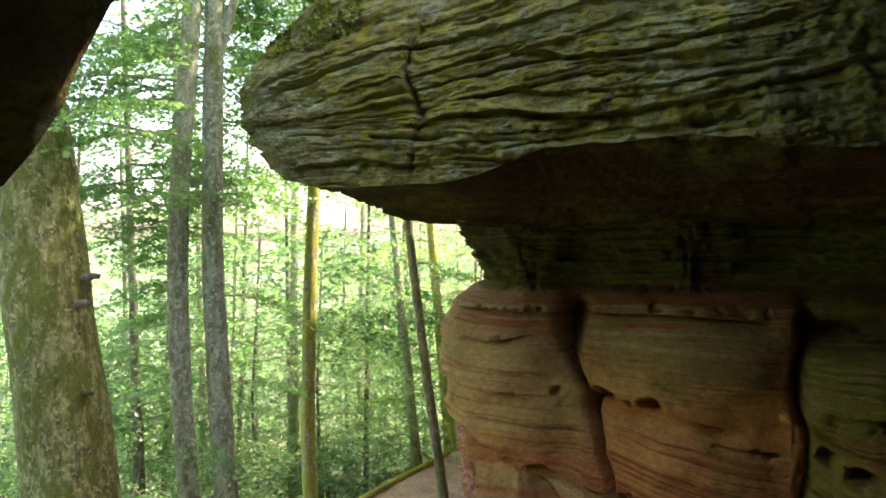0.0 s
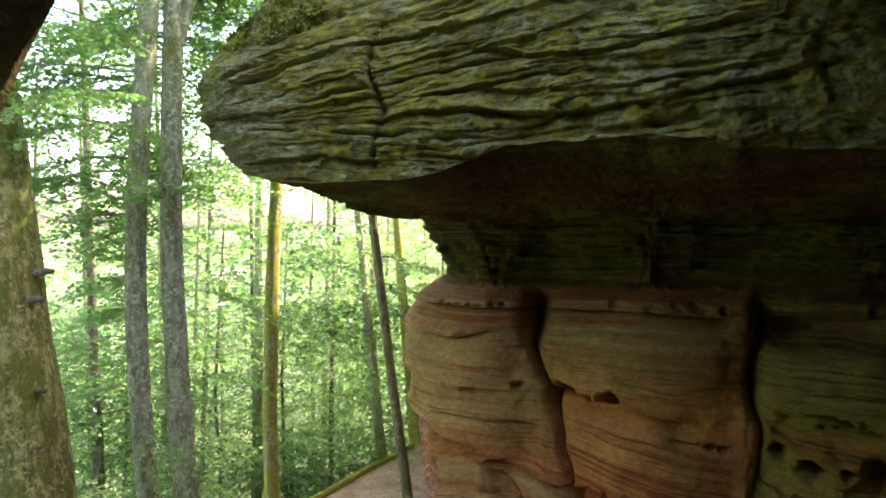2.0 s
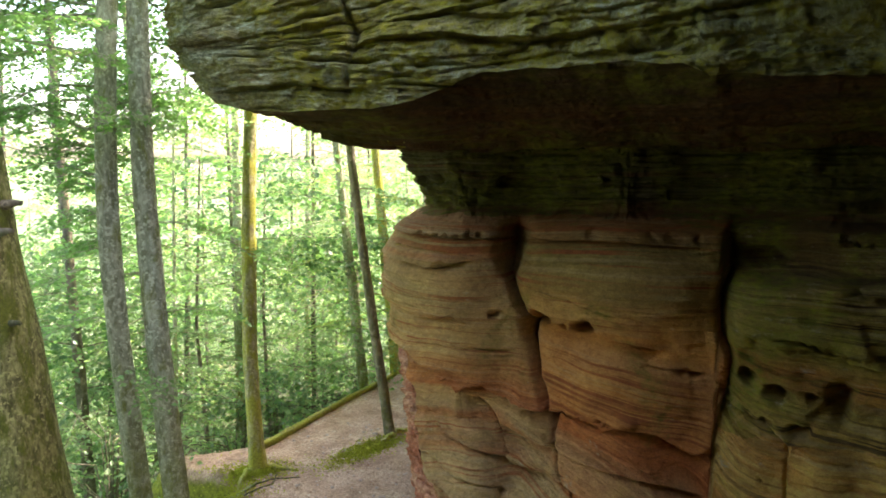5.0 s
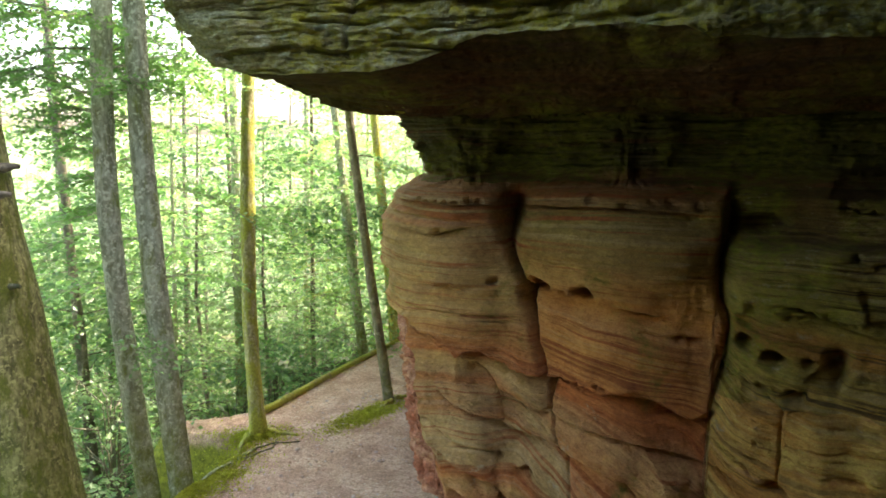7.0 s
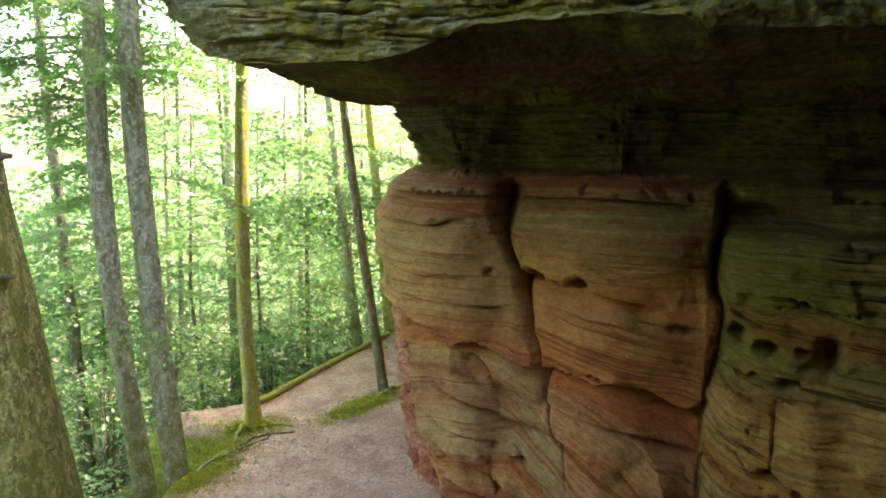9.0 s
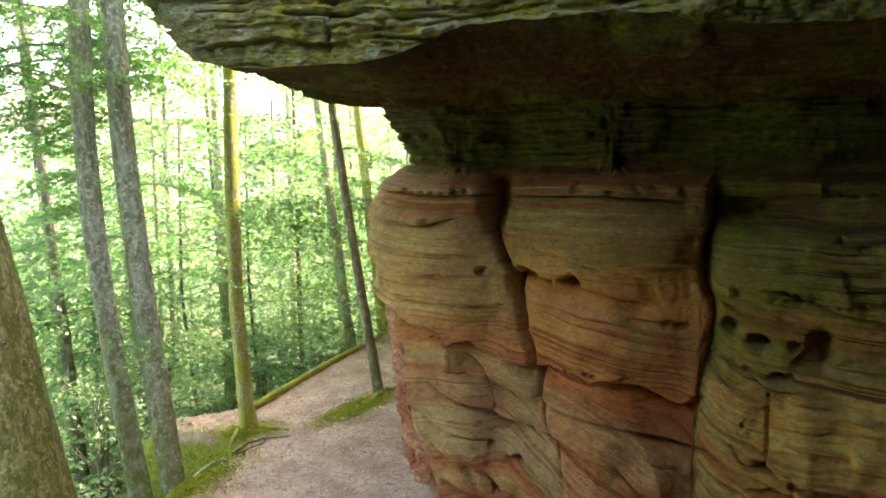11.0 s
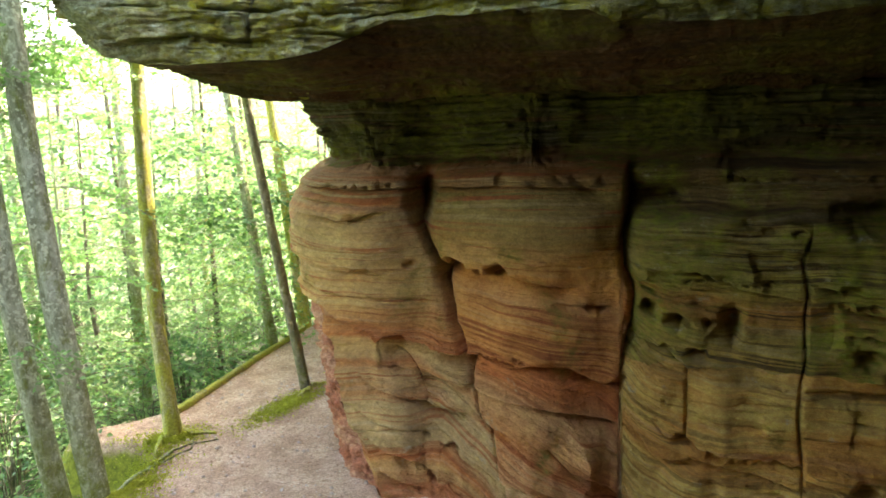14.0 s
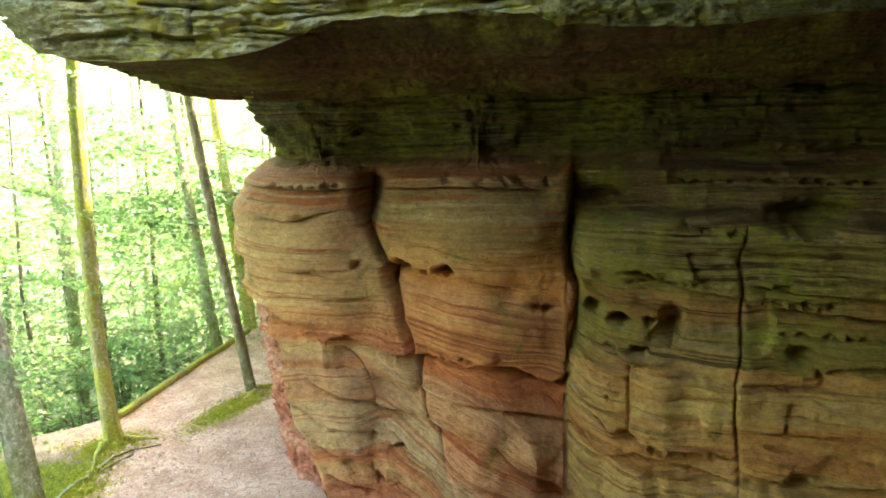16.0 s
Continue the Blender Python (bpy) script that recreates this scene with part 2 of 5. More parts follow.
# over 2.6 m the colours darken to stand in for shade above the ledge
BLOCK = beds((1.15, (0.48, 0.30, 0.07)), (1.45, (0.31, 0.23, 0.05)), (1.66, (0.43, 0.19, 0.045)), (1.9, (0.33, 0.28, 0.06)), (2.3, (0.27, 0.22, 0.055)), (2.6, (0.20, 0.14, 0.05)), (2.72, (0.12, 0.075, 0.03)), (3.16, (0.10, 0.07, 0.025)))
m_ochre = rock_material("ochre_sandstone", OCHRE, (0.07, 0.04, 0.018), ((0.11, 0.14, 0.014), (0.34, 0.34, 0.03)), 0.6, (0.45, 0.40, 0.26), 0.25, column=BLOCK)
# the neck's own green-brown, deepened in colour for shade under the cap
NECK_SHADED = [(0.30, (0.035, 0.020, 0.008)), (0.45, (0.07, 0.055, 0.015)), (0.56, (0.06, 0.058, 0.013)), (0.70, (0.17, 0.145, 0.04))]
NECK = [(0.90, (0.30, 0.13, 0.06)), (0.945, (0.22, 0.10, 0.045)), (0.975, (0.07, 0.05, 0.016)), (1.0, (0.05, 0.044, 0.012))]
m_neck = rock_material("dark_neck_sandstone", NECK_SHADED, (0.10, 0.05, 0.025), ALGAE, 0.75, (0.3, 0.26, 0.18), 0.1, 5.0, column=NECK)
# the cap's right end carries its shade as a darker colour
m_cap = rock_material("weathered_cap_sandstone", GREY, (0.12, 0.09, 0.035), MOSSY, 0.8, (0.58, 0.65, 0.44), 0.6, 1.6, 0.055, lines=0.4, drift=0.3, mottled=0.75, shade_side=((1.7, 4.2), (0.075, 0.07, 0.03)))
m_soffit = rock_material("brown_soffit_sandstone", SHADED_BROWN, (0.06, 0.03, 0.02), ALGAE, 0.6, (0.2, 0.15, 0.1), 0.05, 2.0, mottled=0.6)


def bark_material(name, dark, pale, moss, moss_amount, scale=1.0, edge=0.06):
    m, nt, b = material(name)
    obj = coords(nt)
    tall = coords(nt, (1, 1, 0.45))
    col = ramp(nt, tex(nt, tall, 7 * scale, 6, 0.7, 0.4), (0.40, dark), (0.5, tuple(0.5 * (a + c) for a, c in zip(dark, pale))), (0.60, pale))
    spots = mask(nt, tex(nt, obj, 11 * scale, 4, 0.6), 0.54, 0.6)
    col = mix(nt, spots, col, tuple(min(1, 1.25 * c) for c in pale))
    mm = maths(nt, "MULTIPLY", mask(nt, tex(nt, coords(nt, (1, 1, 0.42)), 3 * scale, 7, 0.72, 0.3), 0.62 - 0.3 * moss_amount, 0.62 + edge - 0.3 * moss_amount + 0.1 * (edge > 0.055) * moss_amount), 0.92)
    low = maths(nt, "MULTIPLY", mask(nt, axis(nt, obj, 2), 1.5, 0.1), mask(nt, tex(nt, obj, 7, 5, 0.7), 0.35, 0.6))
    mm = maths(nt, "MAXIMUM", mm, low)
    col = mix(nt, mm, col, ramp(nt, tex(nt, obj, 40, 3), (0.3, tuple(0.5 * c for c in moss)), (0.7, moss)))
    nt.links.new(col, b.inputs["Base Color"])
    b.inputs["Roughness"].default_value = 0.85
    bump(nt, b, maths(nt, "ADD", maths(nt, "ADD", tex(nt, tall, 30 * scale, 5, 0.7), tex(nt, obj, 9, 4, 0.7)), maths(nt, "MULTIPLY", mm, 0.6)), 0.8, 0.02)
    return m


m_bark = bark_material("grey_bark", (0.20, 0.215, 0.12), (0.47, 0.50, 0.34), (0.24, 0.28, 0.04), 0.34, 2.2, 0.1)
m_bark_moss = bark_material("mossy_bark", (0.24, 0.22, 0.10), (0.62, 0.58, 0.34), (0.58, 0.59, 0.075), 0.74, 2.4)
m_bark_big = bark_material("old_beech_bark", (0.10, 0.10, 0.035), (0.36, 0.36, 0.145), (0.17, 0.21, 0.018), 0.55, 2.4, 0.07)
m_bark_brown = bark_material("brown_bark", (0.14, 0.13, 0.08), (0.31, 0.285, 0.185), (0.16, 0.17, 0.03), 0.35)
m_log = bark_material("mossy_log", (0.09, 0.07, 0.035), (0.24, 0.19, 0.10), (0.40, 0.44, 0.05), 0.95, 1.4)
m_bark_dark = bark_material("dark_bark", (0.08, 0.07, 0.05), (0.24, 0.21, 0.145), (0.08, 0.10, 0.03), 0.4)


def leaf_material(name, a, b_, c):
    m, nt, b = material(name)
    nt.nodes.remove(b)
    geo = nt.nodes.new("ShaderNodeNewGeometry")
    col = ramp(nt, geo.outputs["Random Per Island"], (0.0, a), (0.5, b_), (1.0, c))
    own = nt.nodes.new("ShaderNodeObjectInfo").outputs["Random"]
    col = mix(nt, 1.0, col, ramp(nt, own, (0.0, (0.84, 0.88, 0.90)), (0.5, (1.0, 1.0, 0.95)), (1.0, (1.2, 1.12, 0.9))), "MULTIPLY")
    tr = mix(nt, 1.0, col, (1.0, 1.0, 0.72), "MULTIPLY")
    d, t, g = nt.nodes.new("ShaderNodeBsdfDiffuse"), nt.nodes.new("ShaderNodeBsdfTranslucent"), node(nt, "ShaderNodeBsdfGlossy", Roughness=0.45)
    nt.links.new(col, d.inputs[0])
    nt.links.new(tr, t.inputs[0])
    m1, m2 = node(nt, "ShaderNodeMixShader", Fac=0.76), node(nt, "ShaderNodeMixShader", Fac=0.06)
    nt.links.new(d.outputs[0], m1.inputs[1])
    nt.links.new(t.outputs[0], m1.inputs[2])
    nt.links.new(m1.outputs[0], m2.inputs[1])
    nt.links.new(g.outputs[0], m2.inputs[2])
    nt.links.new(m2.outputs[0], nt.nodes["Material Output"].inputs[0])
    return m


m_leaf = leaf_material("beech_leaf", (0.13, 0.30, 0.105), (0.23, 0.42, 0.16), (0.37, 0.54, 0.25))
# sunlight on the near leaves, put into brighter greens
m_leaf_near = leaf_material("sunlit_near_beech_leaf", (0.17, 0.40, 0.11), (0.28, 0.53, 0.18), (0.41, 0.62, 0.28))
# shade in the wood and undergrowth, put into darker greens
m_leaf_dark = leaf_material("shade_leaf", (0.07, 0.19, 0.066), (0.13, 0.285, 0.10), (0.235, 0.40, 0.16))

m_ground, nt, b = material("forest_floor")
obj = coords(nt)
soil = ramp(nt, tex(nt, obj, 2.2, 8, 0.7), (0.3, (0.34, 0.21, 0.13)), (0.48, (0.54, 0.36, 0.24)), (0.7, (0.74, 0.56, 0.40)))
soil = mix(nt, maths(nt, "MULTIPLY", mask(nt, tex(nt, obj, 16, 6, 0.75), 0.52, 0.62), 0.55), soil, (0.20, 0.115, 0.065))
soil = mix(nt, 0.5, soil, ramp(nt, tex(nt, obj, 45, 4, 0.7), (0.35, (0.15, 0.15, 0.15)), (0.65, (0.85, 0.85, 0.85))), "OVERLAY")
litter = ramp(nt, tex(nt, obj, 9, 6, 0.7), (0.35, (0.04, 0.055, 0.015)), (0.55, (0.09, 0.10, 0.03)), (0.7, (0.10, 0.15, 0.035)))
edge = maths(nt, "ADD", axis(nt, obj, 2), maths(nt, "MULTIPLY", maths(nt, "SUBTRACT", tex(nt, obj, 5, 5, 0.7), 0.5), 0.3))
bank = ramp(nt, tex(nt, obj, 14, 5, 0.7), (0.35, (0.13, 0.15, 0.015)), (0.65, (0.36, 0.38, 0.04)))
soil = mix(nt, mask(nt, edge, -0.10, -0.2), soil, bank)
soil = mix(nt, mask(nt, axis(nt, obj, 2), -0.6, -1.1), soil, litter)
# the unseen rise under the lens is coloured dark to cut bounced light
soil = mix(nt, mask(nt, axis(nt, obj, 2), 0.15, 0.6), soil, ramp(nt, tex(nt, obj, 9, 6, 0.7), (0.35, (0.04, 0.025, 0.012)), (0.65, (0.12, 0.075, 0.035))))
far_off = maths(nt, "MAXIMUM", mask(nt, axis(nt, obj, 1), 45, 90), mask(nt, axis(nt, obj, 0), -45, -90))
soil = mix(nt, far_off, soil, ramp(nt, tex(nt, obj, 0.4, 6, 0.7), (0.35, (0.08, 0.15, 0.06)), (0.65, (0.17, 0.25, 0.11))))
nt.links.new(soil, b.inputs["Base Color"])
b.inputs["Roughness"].default_value = 0.95
bump(nt, b, tex(nt, obj, 24, 8, 0.75), 0.8, 0.04)

m_moss_dark, nt, b = material("dark_moss")
obj = coords(nt)
nt.links.new(ramp(nt, tex(nt, obj, 6, 5, 0.7), (0.35, (0.05, 0.075, 0.010)), (0.6, (0.20, 0.25, 0.025))), b.inputs["Base Color"])
b.inputs["Roughness"].default_value = 0.95

m_moss, nt, b = material("moss")
obj = coords(nt)
nt.links.new(ramp(nt, tex(nt, obj, 18, 5, 0.7), (0.3, (0.32, 0.36, 0.03)), (0.7, (0.64, 0.67, 0.07))), b.inputs["Base Color"])
b.inputs["Roughness"].default_value = 0.95
bump(nt, b, tex(nt, obj, 60, 5, 0.8), 1.0, 0.02)

# ---- ground ----
EDGE_Y = [-60, 0, 5, 6.2, 7.2, 8.2, 8.6, 8.9, 9.2, 9.5, 12.1, 14, 20, 60]
EDGE_X = [-4, -3, -2.4, -2.2, -1.95, -1.45, -1.8, -2.6, -2.7, -1.6, -0.2, 0.9, 4.0, 20]


def ground_z(x, y):
    d = np.interp(y, EDGE_Y, EDGE_X) - x + 0.12 * gn(x * 1.3, y * 1.3)
    drop = 0.85 * smooth(0.0, 0.65, d) + 0.42 * np.clip(d - 0.3, 0, 16) + 0.1 * np.clip(d - 16, 0, 60)
    # an unseen rise under the lens, added to hold light off the rock
    stand = 2.0 * smooth(4.9, 1.2, y) * smooth(-3.5, -1.5, x)
    bumps = stand + 0.05 * fbm(x * 0.6, y * 0.6, 3.0) + 0.015 * fbm(x * 3, y * 3, 5.0)
    return bumps - drop + 0.085 * np.clip(np.hypot(x, y) - 70, 0, 300)


def axis_steps(a, b, c, d, fine):
    near = np.arange(b, c, fine)
    return np.r_[a + (b - a) * (1 - np.linspace(1, 0, 60, endpoint=False) ** 2), near, c + (d - c) * np.linspace(0, 1, 60) ** 2]


gx, gy = np.meshgrid(axis_steps(-250, -6, 3, 250, 0.045), axis_steps(-120, 4.5, 15, 300, 0.045))
ground = new("ground", grid_mesh("ground", np.stack([gx, gy, ground_z(gx, gy)], -1), m_ground))
tagged(ground, "reddish-brown trodden forest soil falling away into the woods", "ground", kind="structure")

# ---- sandstone outcrop ----
RES = 0.0135
outcrop = empty_thing("sandstone_outcrop", "layered red and ochre sandstone outcrop under a jutting mossy cap", "rock", (3, 8, 0))

WALL = [(1.2, 15), (0.62, 11.5), (0.32, 9.7), (0.24, 8.6), (0.72, 7.9), (1.5, 7.75), (2.4, 7.15), (3.35, 6.95), (4.2, 6.3), (4.9, 5.85), (5.9, 5.15), (7.4, 3.6), (8.4, 1.0), (8.6, -3)]
ws, wxy, wn = spline(WALL, 4000)


WALL_AZ = wxy[:, 0] / np.maximum(wxy[:, 1], 0.3)
WALL_EDGE = 900 + int(np.argmin(WALL_AZ[900:2500]))


def wall_s(az):
    """The place along the wall that lies at tan(azimuth) az from the lens."""
    return float(np.interp(az, WALL_AZ[WALL_EDGE:], ws[WALL_EDGE:])) + 12.0 * min(0.0, az - float(WALL_AZ[WALL_EDGE]))


J1, J2, J3 = wall_s(0.186), wall_s(0.487), wall_s(0.815)


def joint(k, z):
    """How far along the wall the upright joint k lies at height z."""
    if k == 0:
        return np.interp(z, [0, 0.62, 0.83, 1.02, 1.2, 1.35, 1.5, 1.87, 2.06, 2.21, 2.43, 2.57, 2.91, 3.2], [9.05, 8.83, 8.69, 8.61, 8.59, 8.5, 8.39, 8.28, 8.30, 8.18, 8.08, 8.04, 8.06, 8.08])
    if k == 1:
        return np.interp(z, [0, 0.4, 0.9, 1.13, 1.44, 1.75, 1.9, 2.07, 2.44, 2.62, 3.1], [10.29, 10.25, 10.23, 10.23, 10.31, 10.36, 10.33, 10.25, 10.24, 10.28, 10.29])
    return np.interp(z, [0, 0.46, 0.8, 1.03, 1.36, 1.66, 1.87, 2.22, 2.49], [12.09, 12.07, 12.0, 11.99, 12.03, 12.01, 12.03, 11.96, 12.02])


PROFILE_Z = [-0.6, 0.0, 0.8, 1.3, 1.65, 1.9, 2.3, 2.6, 2.82, 2.95, 3.06, 3.14, 3.22, 3.45, 3.75, 4.3]
PROFILE_D = [0.10, 0.12, 0.15, 0.12, 0.10, 0.14, 0.22, 0.24, 0.17, 0.08, -0.02, -0.16, -0.34, -0.28, -0.10, 0.2]
FLARE_Z, FLARE_D = [-0.6, 0.0, 0.5, 1.0, 1.45, 1.9], [1.5, 1.2, 0.85, 0.5, 0.18, 0.0]  # the foot comes forward
# holes weathered out of the wall: tan(azimuth), height, half width, half height, depth
HOLES = [(0.232, 2.10, 0.12, 0.07, 0.42), (0.296, 2.07, 0.10, 0.06, 0.4), (0.266, 2.04, 0.05, 0.04, 0.2), (0.159, 2.11, 0.075, 0.04, 0.12), (0.096, 2.04, 0.05, 0.035, 0.12), (0.095, 2.63, 0.09, 0.05, 0.10),
         (0.297, 3.01, 0.05, 0.06, 0.10), (0.346, 2.99, 0.08, 0.045, 0.08), (0.383, 2.99, 0.04, 0.045, 0.06), (0.413, 2.98, 0.09, 0.045, 0.09), (0.449, 2.96, 0.035, 0.045, 0.1)]
PITS = [(0.432, 1.66, 0.06, 0.03, 0.12), (0.455, 1.64, 0.07, 0.035, 0.14), (0.481, 0.97, 0.09, 0.05, 0.12), (0.168, 0.49, 0.05, 0.035, 0.1), (0.219, 0.42, 0.10, 0.045, 0.1), (0.174, 0.17, 0.075, 0.055, 0.12),
        (0.534, 1.67, 0.09, 0.08, 0.26), (0.585, 1.57, 0.12, 0.075, 0.3), (0.680, 1.53, 0.085, 0.18, 0.24), (0.619, 1.28, 0.08, 0.055, 0.24), (0.570, 1.33, 0.05, 0.03, 0.14), (0.639, 1.56, 0.036, 0.05, 0.14)]
CAVES = [(0.542, 2.80, 0.20, 0.09, 0.22), (0.946, 2.60, 0.32, 0.14, 0.6), (0.600, 0.57, 0.10, 0.066, 0.2), (0.948, 1.34, 0.13, 0.078, 0.2), (0.983, 1.18, 0.036, 0.07, 0.12), (0.955, 0.39, 0.12, 0.066, 0.2),
         (0.908, 1.94, 0.11, 0.037, 0.2), (0.634, 2.02, 0.05, 0.03, 0.12), (0.613, 2.07, 0.043, 0.024, 0.1), (0.698, 2.57, 0.055, 0.037, 0.12), (0.742, 2.50, 0.06, 0.043, 0.12), (0.791, 2.49, 0.06, 0.031, 0.1), (0.567, 0.89, 0.024, 0.024, 0.08)]
# rows of small holes: height, first and last tan(azimuth), count, half width
ROWS_OF_HOLES = [(2.95, 0.05, 0.14, 7, 0.035), (3.16, 0.06, 0.5, 16, 0.03), (1.97, 0.60, 0.75, 9, 0.03), (2.95, 0.68, 1.1, 12, 0.035),
                 (1.77, 0.86, 1.02, 8, 0.035), (0.48, 0.64, 0.83, 8, 0.04), (3.3, 0.66, 1.0, 12, 0.03), (1.21, 0.26, 0.34, 6, 0.022), (1.52, 0.9, 1.1, 7, 0.03)]


def dent(s, z, s0, z0, a, b, depth):
    out = np.zeros_like(s)
    near = (np.abs(s - s0) < 2.5 * a) & (np.abs(z - z0) < 2.5 * b)
    sn, zn = s[near], z[near]
    q = ((sn - s0) / a) ** 2 + ((zn - z0) / np.where(zn > z0, b, b * 0.8)) ** 2
    out[near] = -depth * np.exp(-(q**1.6))
    return out


def chance(i, j, k=0):
    """A fixed random number for each pair of whole numbers."""
    h = np.sin(i * 127.1 + j * 311.7 + k * 74.7) * 43758.5453
    return h - np.floor(h)


def blocks(s, bed, thick, length, amp, seed, soft=0.25):
    """Broken beds: slabs of varied thickness and length that stand proud or back, with grooves between."""
    w = bed / thick + 0.55 * gn(bed / thick * 0.6, seed + 0.37, 0.5) + 0.12 * gn(s / length * 2, bed / thick, seed)
    i = np.floor(w)
    f = w - i

    def row(i):
        x = s / length + 17.0 * chance(i, seed) + 0.25 * gn(s / length * 3, w, seed + 2.0)
        j = np.floor(x)
        g = x - j
        r = chance(i, j, seed)
        return r + (chance(i, j + 1, seed) - r) * smooth(0.90, 1.0, g)

    r = row(i)
    r = r + (row(i + 1) - r) * smooth(1 - soft, 1, f)
    groove = np.exp(-((np.minimum(f, 1 - f) / 0.09) ** 2)) * smooth(-0.2, 0.35, gn(s / length * 1.4, i * 3.3, seed + 5.0))
    return amp * (r - 0.5) - 0.45 * amp * groove


LEDGES = []


def bed_step(kind, deep, a, soft=1.0):
    """How a bed line shapes the rock at the height a over it, for a depth of 1."""
    if kind == "crack":
        return -np.exp(-((a / 0.012) ** 2)) - 0.3 * np.where(a < 0, np.exp(a / 0.06), 0)
    if kind == "shelf":
        over = -0.5 * np.exp(-np.clip(a, 0, 9) / 0.25)
        return over + (0.4 * np.exp(np.clip(a, -9, 0) / 0.2) - over) * smooth(0.02, -0.02, a)
    below = -0.7 * np.exp(np.clip(a, -9, 0) / (soft * (0.06 + 1.1 * deep))) - 0.3 * np.exp(-(((a + 0.014) / 0.016) ** 2))
    return below + (0.4 * np.exp(-np.clip(a, 0, 9) / (0.15 * soft)) - below) * smooth(-0.006, 0.008, a)


def ledge(kind, depth, *line):
    """A weathered bed line, from places of (tan azimuth, height): a brow overhangs what lies below it, a shelf stands out under what lies above, a crack is a thin open line."""
    LEDGES.append((kind, depth, [wall_s(a) for a, z in line], [z for a, z in line]))


# the rounded bulge
ledge("brow", 0.08, (0.0, 2.95), (0.097, 2.93), (0.165, 2.94))
ledge("crack", 0.04, (0.01, 2.80), (0.092, 2.77), (0.13, 2.74), (0.178, 2.73))
ledge("brow", 0.06, (0.0, 2.70), (0.053, 2.64), (0.079, 2.60), (0.095, 2.63), (0.113, 2.70))
ledge("brow", 0.08, (-0.02, 2.18), (0.03, 2.10), (0.064, 2.04), (0.104, 2.02))
ledge("crack", 0.04, (0.0, 1.79), (0.054, 1.74), (0.185, 1.72))
ledge("brow", 0.19, (0.0, 1.72), (0.03, 1.62), (0.047, 1.60), (0.061, 1.49), (0.086, 1.39), (0.094, 1.45), (0.103, 1.32), (0.115, 1.38), (0.134, 1.40), (0.154, 1.32), (0.203, 1.28), (0.25, 1.23))
ledge("brow", 0.05, (0.05, 1.15), (0.07, 0.96), (0.085, 0.89), (0.125, 0.83), (0.162, 0.79))
ledge("crack", 0.035, (0.091, 1.05), (0.127, 1.04), (0.168, 0.99))
ledge("brow", 0.045, (0.133, 1.25), (0.148, 1.18), (0.16, 1.08), (0.169, 0.95), (0.175, 0.84))
ledge("brow", 0.06, (0.168, 1.03), (0.201, 0.99), (0.244, 0.92))
ledge("crack", 0.03, (0.183, 0.85), (0.209, 0.85), (0.248, 0.84))
ledge("brow", 0.09, (0.17, 0.77), (0.2, 0.71), (0.243, 0.71), (0.264, 0.66))
ledge("crack", 0.04, (0.056, 0.70), (0.078, 0.61), (0.114, 0.57), (0.156, 0.53))
ledge("brow", 0.06, (0.05, 0.52), (0.077, 0.45), (0.124, 0.33), (0.154, 0.29), (0.174, 0.18), (0.204, 0.15))
ledge("brow", 0.05, (0.086, 0.18), (0.11, 0.13), (0.152, 0.08))
ledge("brow", 0.07, (0.202, 0.43), (0.232, 0.43), (0.258, 0.34), (0.294, 0.25), (0.34, 0.20))
# the middle bulge
ledge("brow", 0.06, (0.211, 2.94), (0.256, 2.93), (0.303, 2.95), (0.363, 2.94), (0.445, 2.91))
ledge("brow", 0.14, (0.211, 2.08), (0.253, 2.07), (0.263, 2.02), (0.279, 2.02), (0.30, 2.07), (0.331, 1.97), (0.39, 1.88))
ledge("crack", 0.02, (0.217, 2.43), (0.267, 2.37), (0.318, 2.26), (0.381, 2.16))
ledge("crack", 0.03, (0.38, 1.71), (0.427, 1.67), (0.47, 1.64))
ledge("brow", 0.11, (0.252, 1.23), (0.311, 1.20), (0.326, 1.16), (0.343, 1.19), (0.394, 1.14), (0.422, 1.06), (0.446, 0.99), (0.486, 0.95))
ledge("brow", 0.04, (0.251, 0.96), (0.274, 0.91), (0.342, 0.85), (0.388, 0.79), (0.486, 0.62))
ledge("brow", 0.10, (0.26, 0.76), (0.286, 0.66), (0.345, 0.54), (0.365, 0.50), (0.395, 0.34), (0.422, 0.29), (0.487, 0.13))
# the pitted block
ledge("brow", 0.08, (0.504, 1.41), (0.534, 1.36), (0.575, 1.29), (0.613, 1.18), (0.628, 1.20))
ledge("brow", 0.05, (0.603, 2.08), (0.644, 2.01), (0.687, 1.92), (0.804, 1.83))
ledge("shelf", 0.06, (0.626, 1.20), (0.672, 1.15), (0.739, 1.10), (0.811, 1.06))
ledge("crack", 0.05, (0.496, 0.84), (0.531, 0.75), (0.563, 0.60), (0.59, 0.55))
ledge("brow", 0.08, (0.506, 0.63), (0.548, 0.45), (0.612, 0.44), (0.667, 0.41), (0.819, 0.33))
ledge("brow", 0.07, (0.606, 0.58), (0.677, 0.53), (0.829, 0.48))
ledge("crack", 0.03, (0.619, 0.91), (0.798, 0.95))
ledge("crack", 0.03, (0.621, 0.73), (0.812, 0.77))
# the banded block
ledge("brow", 0.11, (0.855, 1.95), (0.914, 1.91), (1.127, 1.88), (1.5, 1.88))
ledge("brow", 0.08, (0.834, 1.77), (0.954, 1.73), (1.132, 1.69), (1.5, 1.66))
ledge("shelf", 0.05, (0.82, 1.06), (0.881, 1.0), (0.981, 0.98), (1.061, 0.92), (1.154, 0.93), (1.5, 0.9))
